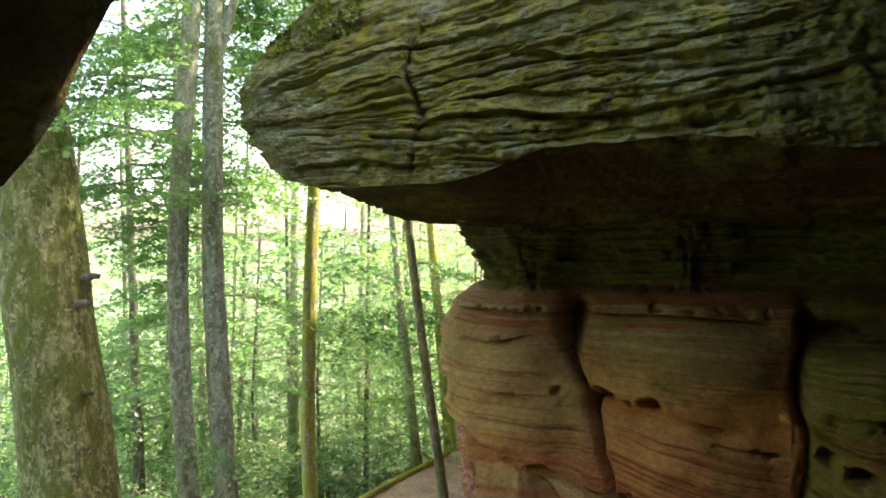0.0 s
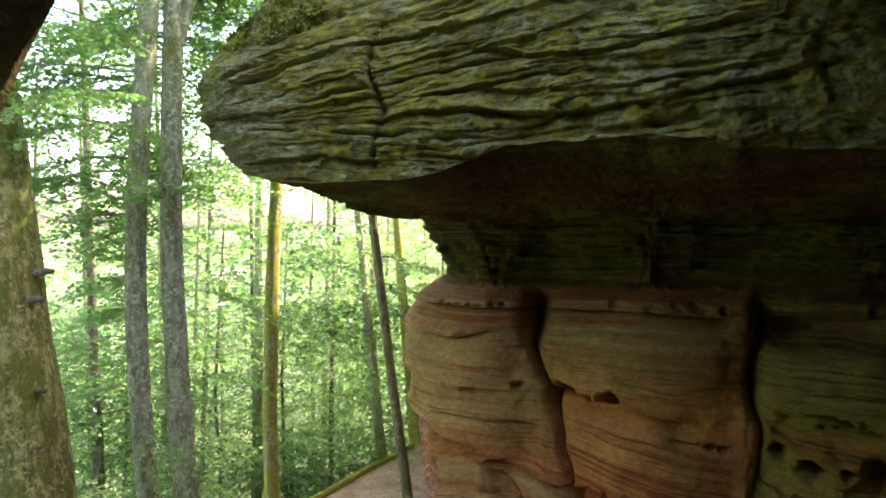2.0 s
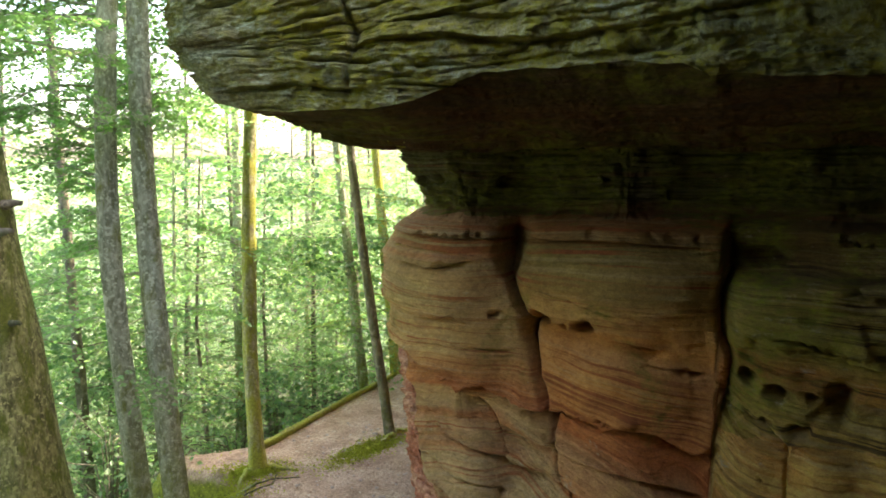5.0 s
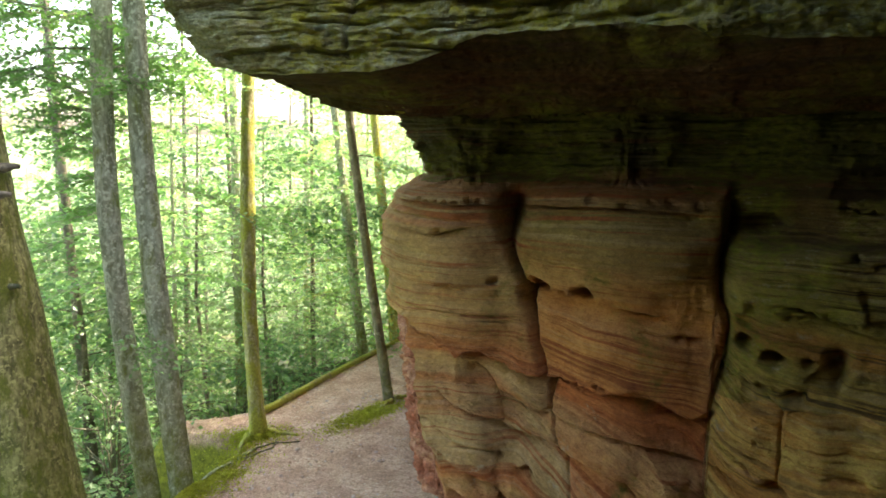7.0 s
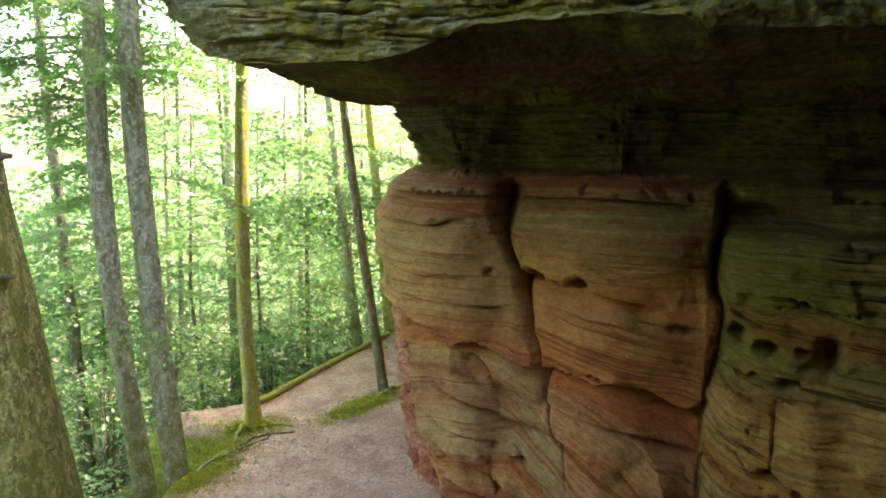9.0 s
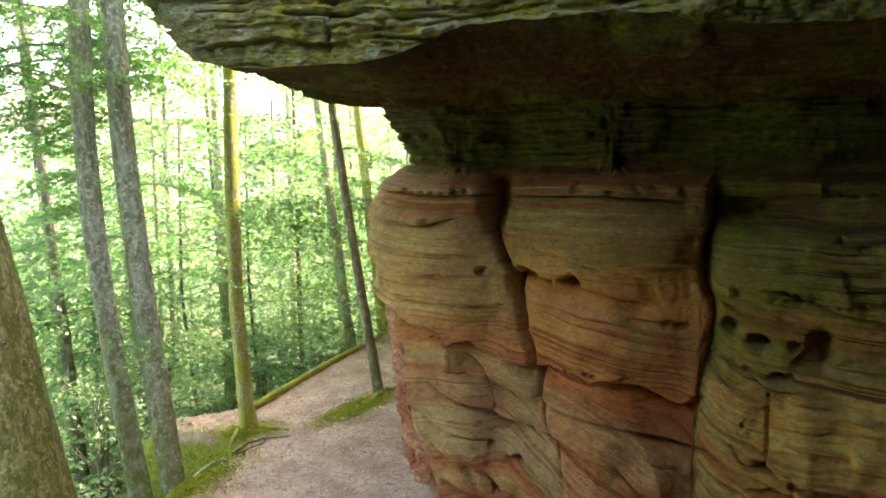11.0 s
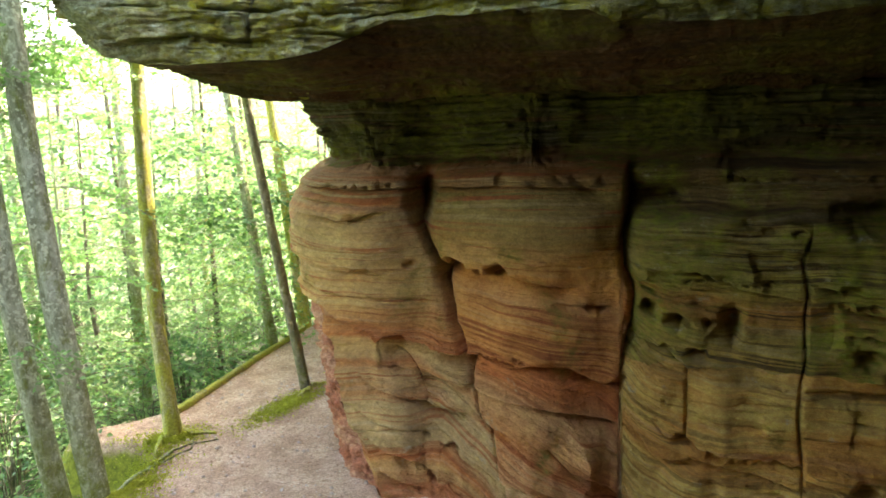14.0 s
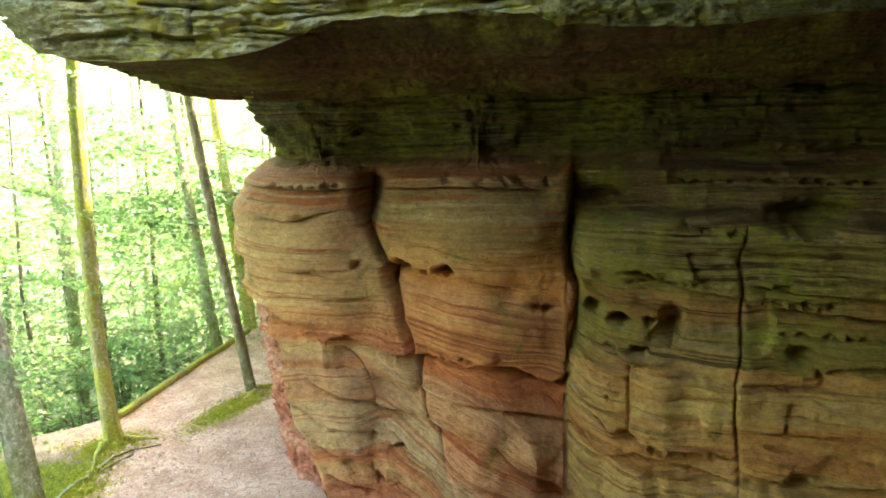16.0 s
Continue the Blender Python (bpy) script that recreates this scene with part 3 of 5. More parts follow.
ledge("brow", 0.10, (0.977, 1.17), (1.02, 1.26), (1.142, 1.31), (1.5, 1.3))
ledge("brow", 0.08, (0.842, 0.42), (0.956, 0.37), (1.17, 0.42), (1.5, 0.4))
ledge("crack", 0.03, (0.806, 2.19), (0.911, 2.13), (1.123, 2.05))
ledge("crack", 0.03, (0.837, 0.72), (0.936, 0.70), (1.158, 0.77))
# swellings and hollows: tan(azimuth), height, half width, half height, how far out
SWELLS = [(0.205, 1.13, 0.36, 0.15, 0.10), (0.205, 0.79, 0.34, 0.06, 0.06), (0.21, 0.28, 0.35, 0.22, 0.09), (0.12, 0.62, 0.4, 0.25, 0.05), (0.36, 2.42, 0.8, 0.36, 0.08), (0.34, 1.55, 0.7, 0.3, 0.06),
          (0.135, 1.12, 0.25, 0.12, -0.09), (0.352, 1.235, 0.10, 0.04, 0.06), (0.42, 0.45, 0.3, 0.12, 0.07), (0.40, 0.12, 0.5, 0.2, 0.05), (0.56, 2.1, 0.5, 0.4, 0.08), (0.55, 1.1, 0.3, 0.25, 0.10)]


def drape(s, z):
    """Folds in the lower wall, 0 on their ribs."""
    return np.abs(gn(s * 1.25 + 0.35 * z, z * 0.55, 44.0))


def wall_bed(s, z):
    """The level of a point of the wall in its beds, which sag between ribs and dip to one side."""
    low = smooth(2.3, 1.3, z)
    red = smooth(J2 + 0.03, J2 - 0.03, s)
    dip = (0.05 + 0.12 * low + 0.16 * smooth(1.1, 0.3, z)) * np.clip(s - 8.2, 0, 2.2) * smooth(3.0, 2.4, z)
    roll = 0.34 * np.exp(-np.clip(s - J2, 0, 9) / 0.45) * smooth(2.6, 1.8, z)
    sag = red * (0.14 * low * (drape(s, z) - 0.2) - dip) + (1 - red) * roll + 0.06 * gn(s * 0.45, z * 0.5, 2.2) + 0.03 * gn(s * 1.5, z * 1.5, 3.2)
    return z - sag


def wall_depth(s, z, over=0.0):
    wob = 0.10 * gn(s * 0.35, 2.2) + 0.05 * gn(s * 1.1, z * 0.8)
    bed = wall_bed(s, z)
    d = np.interp(z + wob, PROFILE_Z, PROFILE_D) + 0 * s
    red = smooth(J2 + 0.12, J2 - 0.5, s)
    d = d * (0.35 + 0.65 * np.maximum(red, smooth(3.0, 3.15, z)))
    body = smooth(3.2, 2.9, z)
    for k, (wide, deep) in enumerate(((np.interp(z, [0.6, 1.5, 2.1, 2.5, 2.8], [0.02, 0.03, 0.05, 0.06, 0.11]), 0.28), (np.interp(z, [0.6, 1.5, 2.5, 2.9], [0.03, 0.05, 0.05, 0.04]), 0.30), (0.013, 0.03))):
        ds = s - joint(k, z) - 0.02 * gn(z * 5, k * 3.0)
        wide = np.where(ds < 0, 0.6, 1.0) * wide
        open_ = np.interp(z, *(([0.2, 0.7, 1.2, 1.6], [0.0, 0.25, 0.6, 1.0]), ([0.2, 0.9, 1.5, 1.75, 2.4], [0.0, 0.05, 0.15, 0.5, 1.0]), ([0.2, 0.6, 2.4, 2.6], [0.3, 1.0, 0.8, 0.0]))[k])
        d = d - open_ * (deep * np.exp(-np.abs(ds / wide) ** 1.4) * (0.08 * k + 0.8 * body) + 0.05 * np.exp(-((ds / 0.018) ** 2)) * body)
        # the edges of the blocks roll into the joint
        d = d - 0.07 * np.exp(np.clip(ds, -9, 0) / 0.14) * (ds <= 0) * body * (k < 2) * smooth(1.2, 1.8, z)
        d = d - 0.16 * np.exp(-np.clip(ds, 0, 9) / 0.18) * (ds > 0) * body * (k < 2) * smooth(0.8, 1.5, z)
    d = d + (0.20 - 0.08 * red) * fbm(s * 0.8, z * 0.9, 1.0, 3) * (0.4 + 0.6 * body)
    # cusps and bellies in the lower wall
    d = d + (0.12 + 0.22 * red) * smooth(1.8, 1.2, z) * (0.2 - drape(s, z))
    for az, z0, a, b, far in SWELLS:
        d = d + 1.7 * far * np.exp(-((((s - wall_s(az)) / a) ** 2 + ((z - z0) / b) ** 2) ** 1.3))
    # the hollow at the head of the first joint
    d = d - 0.28 * np.exp(-(((s - joint(0, z)) / 0.12) ** 2) - ((z - 2.82) / 0.28) ** 4)
    lumps = np.abs(gn(s * 2.6, z * 2.6, 51.0)) + 0.5 * np.abs(gn(s * 5.3, z * 5.3, 52.0))
    d = d + 0.06 * (0.45 - lumps) * smooth(0.9, 0.3, z)
    for n, (kind, deep, ls, lz) in enumerate(LEDGES):
        near = (s > ls[0] - 0.2) & (s < ls[-1] + 0.2)
        sn, zn = s[near], z[near]
        line = np.interp(sn, ls, lz) + 0.014 * gn(sn * 7, n * 1.9) + 0.008 * gn(sn * 19, n * 2.9)
        ends = smooth(ls[0] - 0.14, ls[0] + 0.08, sn) * smooth(ls[-1] + 0.14, ls[-1] - 0.08, sn) * (0.85 + 0.7 * gn(sn * 2.3, n * 4.1))
        a = zn - line
        step = bed_step(kind, deep, a)
        d[near] += (1.4 if kind == "crack" else 1.6 + 1.2 * smooth(0.1, 0.05, deep)) * deep * ends * step
    # a short upright crack in the foot
    sc = s - wall_s(0.603) - 0.05 * gn(z * 4, 2.0)
    d = d - 0.09 * np.exp(-((sc / 0.014) ** 2)) * smooth(0.5, 0.65, z) * smooth(1.25, 1.15, z) + 0.05 * smooth(-0.02, 0.02, sc) * smooth(0.6, 0.3, sc) * smooth(0.5, 0.65, z) * smooth(1.28, 1.22, z)
    # the pitted block stops at a ledge under the neck
    d = d - 0.45 * smooth(2.56, 2.70, z + 0.05 * gn(s * 2, 3.0)) * smooth(J2, J2 + 0.1, s) * (0.55 + 0.45 * smooth(J2 + 0.15, J2 + 0.7, s)) * smooth(3.4, 3.05, z)
    # the neck is cut in deeper away from the free end
    d = d - 0.42 * smooth(3.02, 3.25, z) * smooth(wall_s(0.08), wall_s(0.30), s)
    # beds
    d = d + (1 - 0.5 * red) * 0.035 * gn(s * 0.25, bed * 6.5, 9.0) + (1 - 0.4 * red) * 0.030 * gn(s * 0.4, bed * 17, 11.0) + 0.014 * gn(s * 0.6, bed * 45, 13.0)
    d = d + blocks(s, bed, 0.33, 1.1, 0.13, 6, 0.15) * smooth(J2, J2 + 0.2, s)
    d = d + (1 - 0.6 * red) * blocks(s, bed, 0.17, 0.9, 0.06, 3) + blocks(s, bed, 0.055, 0.9, 0.022, 4) * smooth(-0.3, 0.3, gn(s * 0.7, z, 14.0))
    group = smooth(0.0, 0.3, gn(s * 0.4, bed * 3.1, 61.0))
    d = d - 0.018 * group * smooth(0.1, 0.35, gn(s * 0.3, bed * 38, 62.0))
    # open bedding cracks
    for thick, deep, seed in ((0.21, 0.07, 71.0), (0.085, 0.035, 73.0)):
        w = bed / thick + 0.5 * gn(bed / thick * 0.7, seed) + 0.10 * gn(s * 2.0, seed, 1.0)
        f = np.abs(w - np.round(w)) * thick
        d = d - deep * np.exp(-((f / 0.010) ** 2)) * smooth(0.08, 0.28, gn(s * 0.9, np.round(w) * 7.7, seed)) * (1 - 0.85 * red)
    d = d + (0.030 - 0.012 * red) * fbm(s * 6, z * 8, 2.0, 5)
    neck = smooth(3.05, 3.2, z)
    d = d - 0.02 * smooth(3.22, 3.14, z) * over
    d = d + neck * (blocks(s, bed, 0.12, 0.45, 0.12, 7, 0.1) + blocks(s, bed, 0.045, 0.3, 0.05, 8) + 0.10 * fbm(s * 3.5, z * 2.5, 6.0, 4))
    sa, za = s + 0.07 * gn(s * 7, z * 7, 3.0), z + 0.05 * gn(s * 9, z * 9, 13.0)
    sb, zb = s + 0.03 * gn(s * 14, z * 14, 3.0), z + 0.03 * gn(s * 14, z * 14, 23.0)
    for az, z0, a, b, deep in HOLES + PITS + CAVES:
        d = d + dent(sa, za, wall_s(az), z0, a, b, deep)
    for z0, a0, a1, n, r in ROWS_OF_HOLES:
        for i in range(n):
            k = math.sin(i * 12.9898 + z0 * 78.233) * 43758.5453 % 1
            d = d + dent(sb, zb, wall_s(a0 + (a1 - a0) * (i + 0.6 * k) / n), z0 + 0.03 * (k - 0.5), r * (0.6 + 0.8 * k), r * (0.5 + 0.5 * k), 0.10)
    return d


def wall_part(name, left, right, z0, z1, mat, label, res=RES, back=0.0, broken=0.0):
    """A stretch of the wall between two edges (functions of the height)."""
    z = np.linspace(z0, z1, int((z1 - z0) / (res * 0.75)))[:, None]
    a, b_ = left(z), right(z)
    n = int(np.max(b_ - a) / res) + 2
    s = a + (b_ - a) * np.linspace(0, 1, n)[None, :]
    seam = 0.11 * gn(s * 1.7, 8.0) + 0.04 * gn(s * 6, 9.0)
    z = z + seam * (smooth(2.6, 3.16, z) * smooth(3.9, 3.2, z) + 1.3 * np.exp(-(((z - 1.2) / 0.25) ** 2)) * (z1 < 4))
    d = wall_depth(s, z, 1.0 if z0 > 3 else 0.0) - back
    if broken:
        d = d + broken * (blocks(s, z, 0.09, 0.10, 1.0, 21, 0.1) + 0.8 * fbm(s * 8, z * 8, 33.0, 4))
    co = np.empty((*s.shape, 3))
    for k in (0, 1):
        co[..., k] = np.interp(s, ws, wxy[:, k]) + d * np.interp(s, ws, wn[:, k])
    foot = np.interp(z, FLARE_Z, FLARE_D)
    away = np.hypot(co[..., 0], co[..., 1])
    co[..., 0] += foot * (0.3 * np.exp(-(co[..., 0] ** 2)) - co[..., 0] / away)
    co[..., 1] -= foot * co[..., 1] / away
    co[..., 2] = z
    return child(name, grid_mesh(name, co, mat, wall_bed(s, z)), outcrop, label)


S_LEFT, S_RIGHT = 0.0, wall_s(2.0)
fixed = lambda v: (lambda z: np.full_like(z, v))
torn = lambda z: np.interp(z + 0.03 * gn(z * 6, 1.5), [-0.3, 0.1, 0.45, 0.85, 1.25, 1.45, 1.52], [wall_s(0.09), wall_s(0.07), wall_s(0.052), wall_s(0.046), wall_s(0.04), wall_s(0.028), S_LEFT + 4.2]) + 0.05 * gn(z * 9, 4.4)
wall_part("crumbling_edge", fixed(S_LEFT + 4.2), torn, -0.3, 1.52, m_rubble, "crumbling pinkish-red edge of the bulge", broken=0.10, back=0.03)
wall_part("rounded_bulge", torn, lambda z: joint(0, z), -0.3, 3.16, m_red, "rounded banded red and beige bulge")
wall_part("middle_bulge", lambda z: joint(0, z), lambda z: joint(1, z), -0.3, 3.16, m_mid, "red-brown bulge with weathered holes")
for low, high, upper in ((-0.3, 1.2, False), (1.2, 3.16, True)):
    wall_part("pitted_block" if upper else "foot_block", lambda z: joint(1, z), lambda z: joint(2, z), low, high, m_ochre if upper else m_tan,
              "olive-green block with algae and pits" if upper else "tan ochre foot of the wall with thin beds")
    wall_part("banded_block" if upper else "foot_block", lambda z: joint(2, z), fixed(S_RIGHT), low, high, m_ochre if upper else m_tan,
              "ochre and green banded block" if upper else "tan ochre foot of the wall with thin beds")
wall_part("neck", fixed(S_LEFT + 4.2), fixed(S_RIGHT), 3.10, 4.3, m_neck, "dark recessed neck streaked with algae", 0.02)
# an unseen sheet behind the wall, added to stop light leaking through seams
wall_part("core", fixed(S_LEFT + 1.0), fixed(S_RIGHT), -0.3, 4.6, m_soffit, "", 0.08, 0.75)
wall_part("rear_flank", fixed(S_LEFT), fixed(S_LEFT + 4.2), -0.3, 4.3, m_red, "", 0.05)
wall_part("side_flank", fixed(S_RIGHT), fixed(float(ws[-1])), -0.3, 4.3, m_ochre, "", 0.06)

# the cap: a plan curve of its lip, and a profile from the soffit round the lip and up the face
CAP = [(2.0, 14.5), (1.2, 12), (0.55, 10.2), (-0.3, 8.9), (-1.15, 8.15), (-1.8, 7.55), (-1.95, 7.05), (-1.6, 6.6), (-1.05, 6.4), (-0.3, 6.3), (1.05, 6.0), (2.5, 5.4), (3.6, 4.65), (5.2, 3.3), (6.3, 1.3), (6.4, -3)]
cs, cxy, cn = spline(CAP, 4000)


caz = cxy[:, 0] / np.maximum(cxy[:, 1], 0.3)
tip = int(np.argmin(caz[:2500]))


def cap_s(az):
    return float(np.interp(az, caz[tip:], cs[tip:]))


CJ = cap_s(-0.045)
TIP = float(cs[tip])
CAP_LEDGES = []


def cap_ledge(kind, depth, *line):
    """A weathered bed line on the face of the cap, from places of (tan azimuth, height)."""
    CAP_LEDGES.append((kind, depth, [cap_s(a) for a, z in line], [z for a, z in line]))


cap_ledge("brow", 0.11, (-0.210, 4.35), (-0.144, 4.38), (-0.113, 4.40), (-0.073, 4.36), (-0.038, 4.34))
cap_ledge("brow", 0.05, (-0.167, 4.49), (-0.105, 4.52), (-0.038, 4.49))
cap_ledge("brow", 0.04, (-0.019, 4.49), (0.028, 4.45), (0.091, 4.47), (0.169, 4.55), (0.247, 4.61))
cap_ledge("brow", 0.12, (-0.030, 4.68), (0.005, 4.75), (0.091, 4.76), (0.169, 4.72), (0.231, 4.72), (0.286, 4.75), (0.364, 4.79), (0.435, 4.84), (0.505, 4.88), (0.613, 4.95))
cap_ledge("brow", 0.07, (0.013, 4.88), (0.052, 4.90), (0.106, 4.94), (0.169, 4.90), (0.247, 4.90), (0.325, 4.91), (0.403, 4.95), (0.497, 4.98))
cap_ledge("brow", 0.06, (0.169, 5.02), (0.216, 5.04), (0.270, 5.03), (0.349, 5.03), (0.427, 5.03), (0.497, 5.03), (0.613, 5.06))
cap_ledge("brow", 0.1, (0.122, 5.27), (0.169, 5.20), (0.216, 5.19), (0.286, 5.18), (0.349, 5.24), (0.403, 5.27), (0.481, 5.31))
cap_ledge("brow", 0.06, (-0.034, 5.11), (0.036, 5.22), (0.091, 5.26), (0.138, 5.30), (0.208, 5.38), (0.255, 5.46))
cap_ledge("brow", 0.05, (-0.238, 5.03), (-0.175, 5.17), (-0.105, 5.28), (-0.038, 5.36))
cap_ledge("brow", 0.05, (-0.175, 4.93), (-0.113, 5.01), (-0.046, 5.09))
cap_ledge("brow", 0.05, (-0.261, 4.75), (-0.191, 4.76), (-0.113, 4.83), (-0.034, 4.89))
cap_ledge("brow", 0.05, (-0.175, 5.44), (-0.113, 5.58), (-0.066, 5.61))
cap_ledge("brow", 0.06, (-0.030, 5.50), (0.005, 5.59), (0.059, 5.66), (0.122, 5.73))
cap_ledge("brow", 0.05, (0.333, 4.75), (0.427, 4.75), (0.505, 4.79), (0.613, 4.79))
cap_ledge("brow", 0.05, (0.286, 4.58), (0.403, 4.63), (0.521, 4.66), (0.613, 4.64))
cap_ledge("brow", 0.06, (0.427, 4.37), (0.481, 4.37), (0.544, 4.45), (0.613, 4.45))


def soffit_z(x, y):
    """The height of the soffit: it rises away from the wall below it."""
    sub = slice(400, 3800, 12)
    dx, dy = x[..., None] - wxy[sub, 0], y[..., None] - wxy[sub, 1]
    dist = np.hypot(dx, dy)
    k = dist.argmin(-1)[..., None]
    side = np.take_along_axis(dx * wn[sub, 0] + dy * wn[sub, 1], k, -1)[..., 0]
    d = np.where(side > 0, dist.min(-1), 0.0)
    return 3.88 + 0.10 * d + 0.085 * d**2


def cap_points(s, v):
    """Points of the cap: v from -1 (soffit, at the neck) through 0 (lip) to 1 (top edge of the face) and 2 (over the top)."""
    s, v = (np.array(a) for a in np.broadcast_arrays(s, v))
    if s.ndim == 2 and s.shape[0] > 60:
        half = s.shape[0] // 2
        return np.concatenate([cap_points(s[:half], v[:half]), cap_points(s[half:], v[half:])])
    lip = soffit_z(np.interp(s, cs, cxy[:, 0]), np.interp(s, cs, cxy[:, 1])) + 0.05 * gn(s * 0.7, 1.7) + 0.03 * gn(s * 3, 4.7) + np.interp(s - CJ, [-3.6, -2.92, -2.42, -1.92, -1.42, -0.92, -0.42, -0.17, 0, 0.45, 1.17, 1.6, 2.3, 2.75, 2.95, 5], [0, -0.06, -0.20, -0.34, -0.45, -0.43, -0.29, -0.22, -0.18, -0.12, 0.12, 0.22, 0.27, 0.17, 0.05, 0.02])
    top = np.interp(s, [0, TIP - 1.5, TIP, TIP + 0.7, TIP + 1.6, TIP + 3, TIP + 5, 99], [6.4, 6.2, 6.0, 6.1, 6.4, 7.0, 7.4, 7.6])
    # soffit runs inwards and down to the neck
    under = np.clip(-v, 0, 1)
    face = np.clip(v, 0, 1)
    over = np.clip(v - 1, 0, 1)
    reach = np.interp(s, [0, TIP - 1.5, TIP, CJ, CJ + 2, 99], [1.2, 1.2, 1.7, 2.5, 2.6, 2.6])
    inward = under * reach
    z = soffit_z(np.interp(s, cs, cxy[:, 0]) - inward * np.interp(s, cs, cn[:, 0]), np.interp(s, cs, cxy[:, 1]) - inward * np.interp(s, cs, cn[:, 1]))
    z = z + (lip - soffit_z(np.interp(s, cs, cxy[:, 0]), np.interp(s, cs, cxy[:, 1]))) * (1 - under) ** 2
    # over the top, out of view, it is heaped up to block sun
    z = np.where(v > 0, lip + (top - lip) * (face + 1.6 * over), z)
    bed = z + 0.10 * gn(s * 0.3, z * 0.5, 5.0) + 0.04 * gn(s * 1.2, z * 1.2, 6.0) - 0.2 * np.clip(s - CJ, 0, 1.6) * smooth(4.5, 5.0, z) - 0.26 * np.clip(s - CJ, -1.6, 0) * smooth(4.6, 4.9, z)
    out = -inward + 0.10 * np.sin(np.pi * face) * (v > 0)
    nose = smooth(TIP + 1.8, TIP + 0.1, s)
    out = out - (0.72 * np.clip((face - 0.35) / 0.65, 0, 1) ** 2 + 0.20 * (1 - np.clip(face / 0.3, 0, 1)) ** 2 * (1 - under) ** 2 + 0.07) * nose - 0.25 * face**2 * (1 - nose) - over * 3.2
    out = out + 0.12 * np.clip(z - 4.4, 0, 5) * smooth(CJ + 0.3, CJ + 2.5, s) * (v > 0)
    layers = 0.02 * (1 - 0.6 * nose) * gn(s * 0.3, bed * 3.0, 31.0) + 0.012 * gn(s * 1.0, bed * 9.0, 33.0) + 0.008 * gn(s * 2, bed * 40, 36.0)
    torn = bed + 0.035 * fbm(s * 2.5, z * 3.0, 21.0, 3)
    ledge = (1 - 0.4 * nose) * blocks(s, torn, 0.34, 0.6, 0.06, 11, 0.05) + (0.12 + 0.6 * smooth(-0.1, 0.3, gn(s * 0.8, z * 1.3, 91.0))) * (blocks(s, torn, 0.11, 0.4, 0.055, 12, 0.06) + blocks(s, torn, 0.045, 0.25, 0.03, 13, 0.08))
    # open bed cracks that come and go along the face
    for thick, deep, seed in ((0.19, 0.13, 71.0), (0.085, 0.07, 73.0)):
        w = torn / thick + 0.6 * gn(torn / thick * 0.7, seed) + 0.15 * gn(s * 1.5, seed, 1.0)
        f = np.abs(w - np.round(w)) * thick
        ledge = ledge - deep * np.exp(-((f / 0.011) ** 2)) * smooth(0.08, 0.26, gn(s * 1.1, np.round(w) * 7.7, seed))
    rough = 0.10 * fbm(s * 0.9, z * 1.4, 2.5, 3) + 0.06 * fbm(s * 4, z * 6, 3.5, 4) + 0.05 * fbm(s * 11, z * 15, 4.5, 4)
    lipfade = smooth(-0.12, 0.02, v)
    for n, (kind, deep, ls, lz) in enumerate(CAP_LEDGES):
        line = np.interp(s, ls, lz) + 0.02 * gn(s * 5, n * 1.9) + 0.012 * gn(s * 17, n * 2.9)
        ends = smooth(ls[0] - 0.2, ls[0] + 0.1, s) * smooth(ls[-1] + 0.2, ls[-1] - 0.1, s) * (0.85 + 0.8 * gn(s * 1.9, n * 4.1))
        rough = rough + (0.9 + 0.3 * smooth(0.06, 0.1, deep)) * deep * ends * bed_step(kind, deep, z - line, 0.35) * lipfade
    lens = bed + 0.22 * gn(s * 0.5, z * 0.4, 17.0) + 0.10 * gn(s * 1.1, z * 0.9, 18.0)
    w = lens / 0.21
    plate = (1 - (w - np.floor(w))) ** 1.5 * (0.03 + 0.05 * gn(s * 0.6, np.floor(w) * 5.1, 19.0)) * smooth(CJ, CJ + 0.8, s)
    out = out + (layers + ledge + plate) * lipfade + rough
    crack = s - CJ - np.interp(z, [4.2, 4.5, 4.75, 4.96, 5.14, 5.3, 5.6], [0.03, 0.02, 0.10, 0.03, -0.03, 0.0, 0.12]) - 0.02 * gn(z * 9, 0.5)
    out = out - 0.16 * np.exp(-np.abs(crack / (0.012 + 0.03 * np.exp(-(((z - 4.82) / 0.12) ** 2)))) ** 1.5) * smooth(4.25, 4.4, z) * smooth(5.8, 5.4, z) + 0.06 * smooth(0.02, -0.03, crack) * smooth(-0.7, -0.2, crack) * smooth(4.3, 4.6, z)
    z = z + under * (0.16 * fbm(s * 0.9, under * reach * 0.9, 7.0, 4) + 0.08 * smooth(0, 0.06, gn(s * 0.7 + inward * 1.5, inward * 2.6, 8.0)) + 0.05 * smooth(0, 0.05, gn(s * 1.6 + inward, inward * 5.0, 18.0)) + 0.05 * fbm(s * 5, inward * 5, 9.0, 4))
    co = np.empty((*s.shape, 3))
    for k in (0, 1):
        co[..., k] = np.interp(s, cs, cxy[:, k]) + out * np.interp(s, cs, cn[:, k])
    co[..., 2] = z
    return np.concatenate([co, bed[..., None]], -1)


def cap_part(name, v0, v1, s0, s1, mat, label, res):
    s = np.linspace(s0, s1, int((s1 - s0) / (RES if v0 * v1 == 0 else res)))[None, :]
    v = np.linspace(v0, v1, int((v1 - v0) * 4.2 / res / (1.0 if v0 > -0.5 else 2)))[:, None]
    co = cap_points(s, v)
    return child(name, grid_mesh(name, co[..., :3], mat, co[..., 3]), outcrop, label)


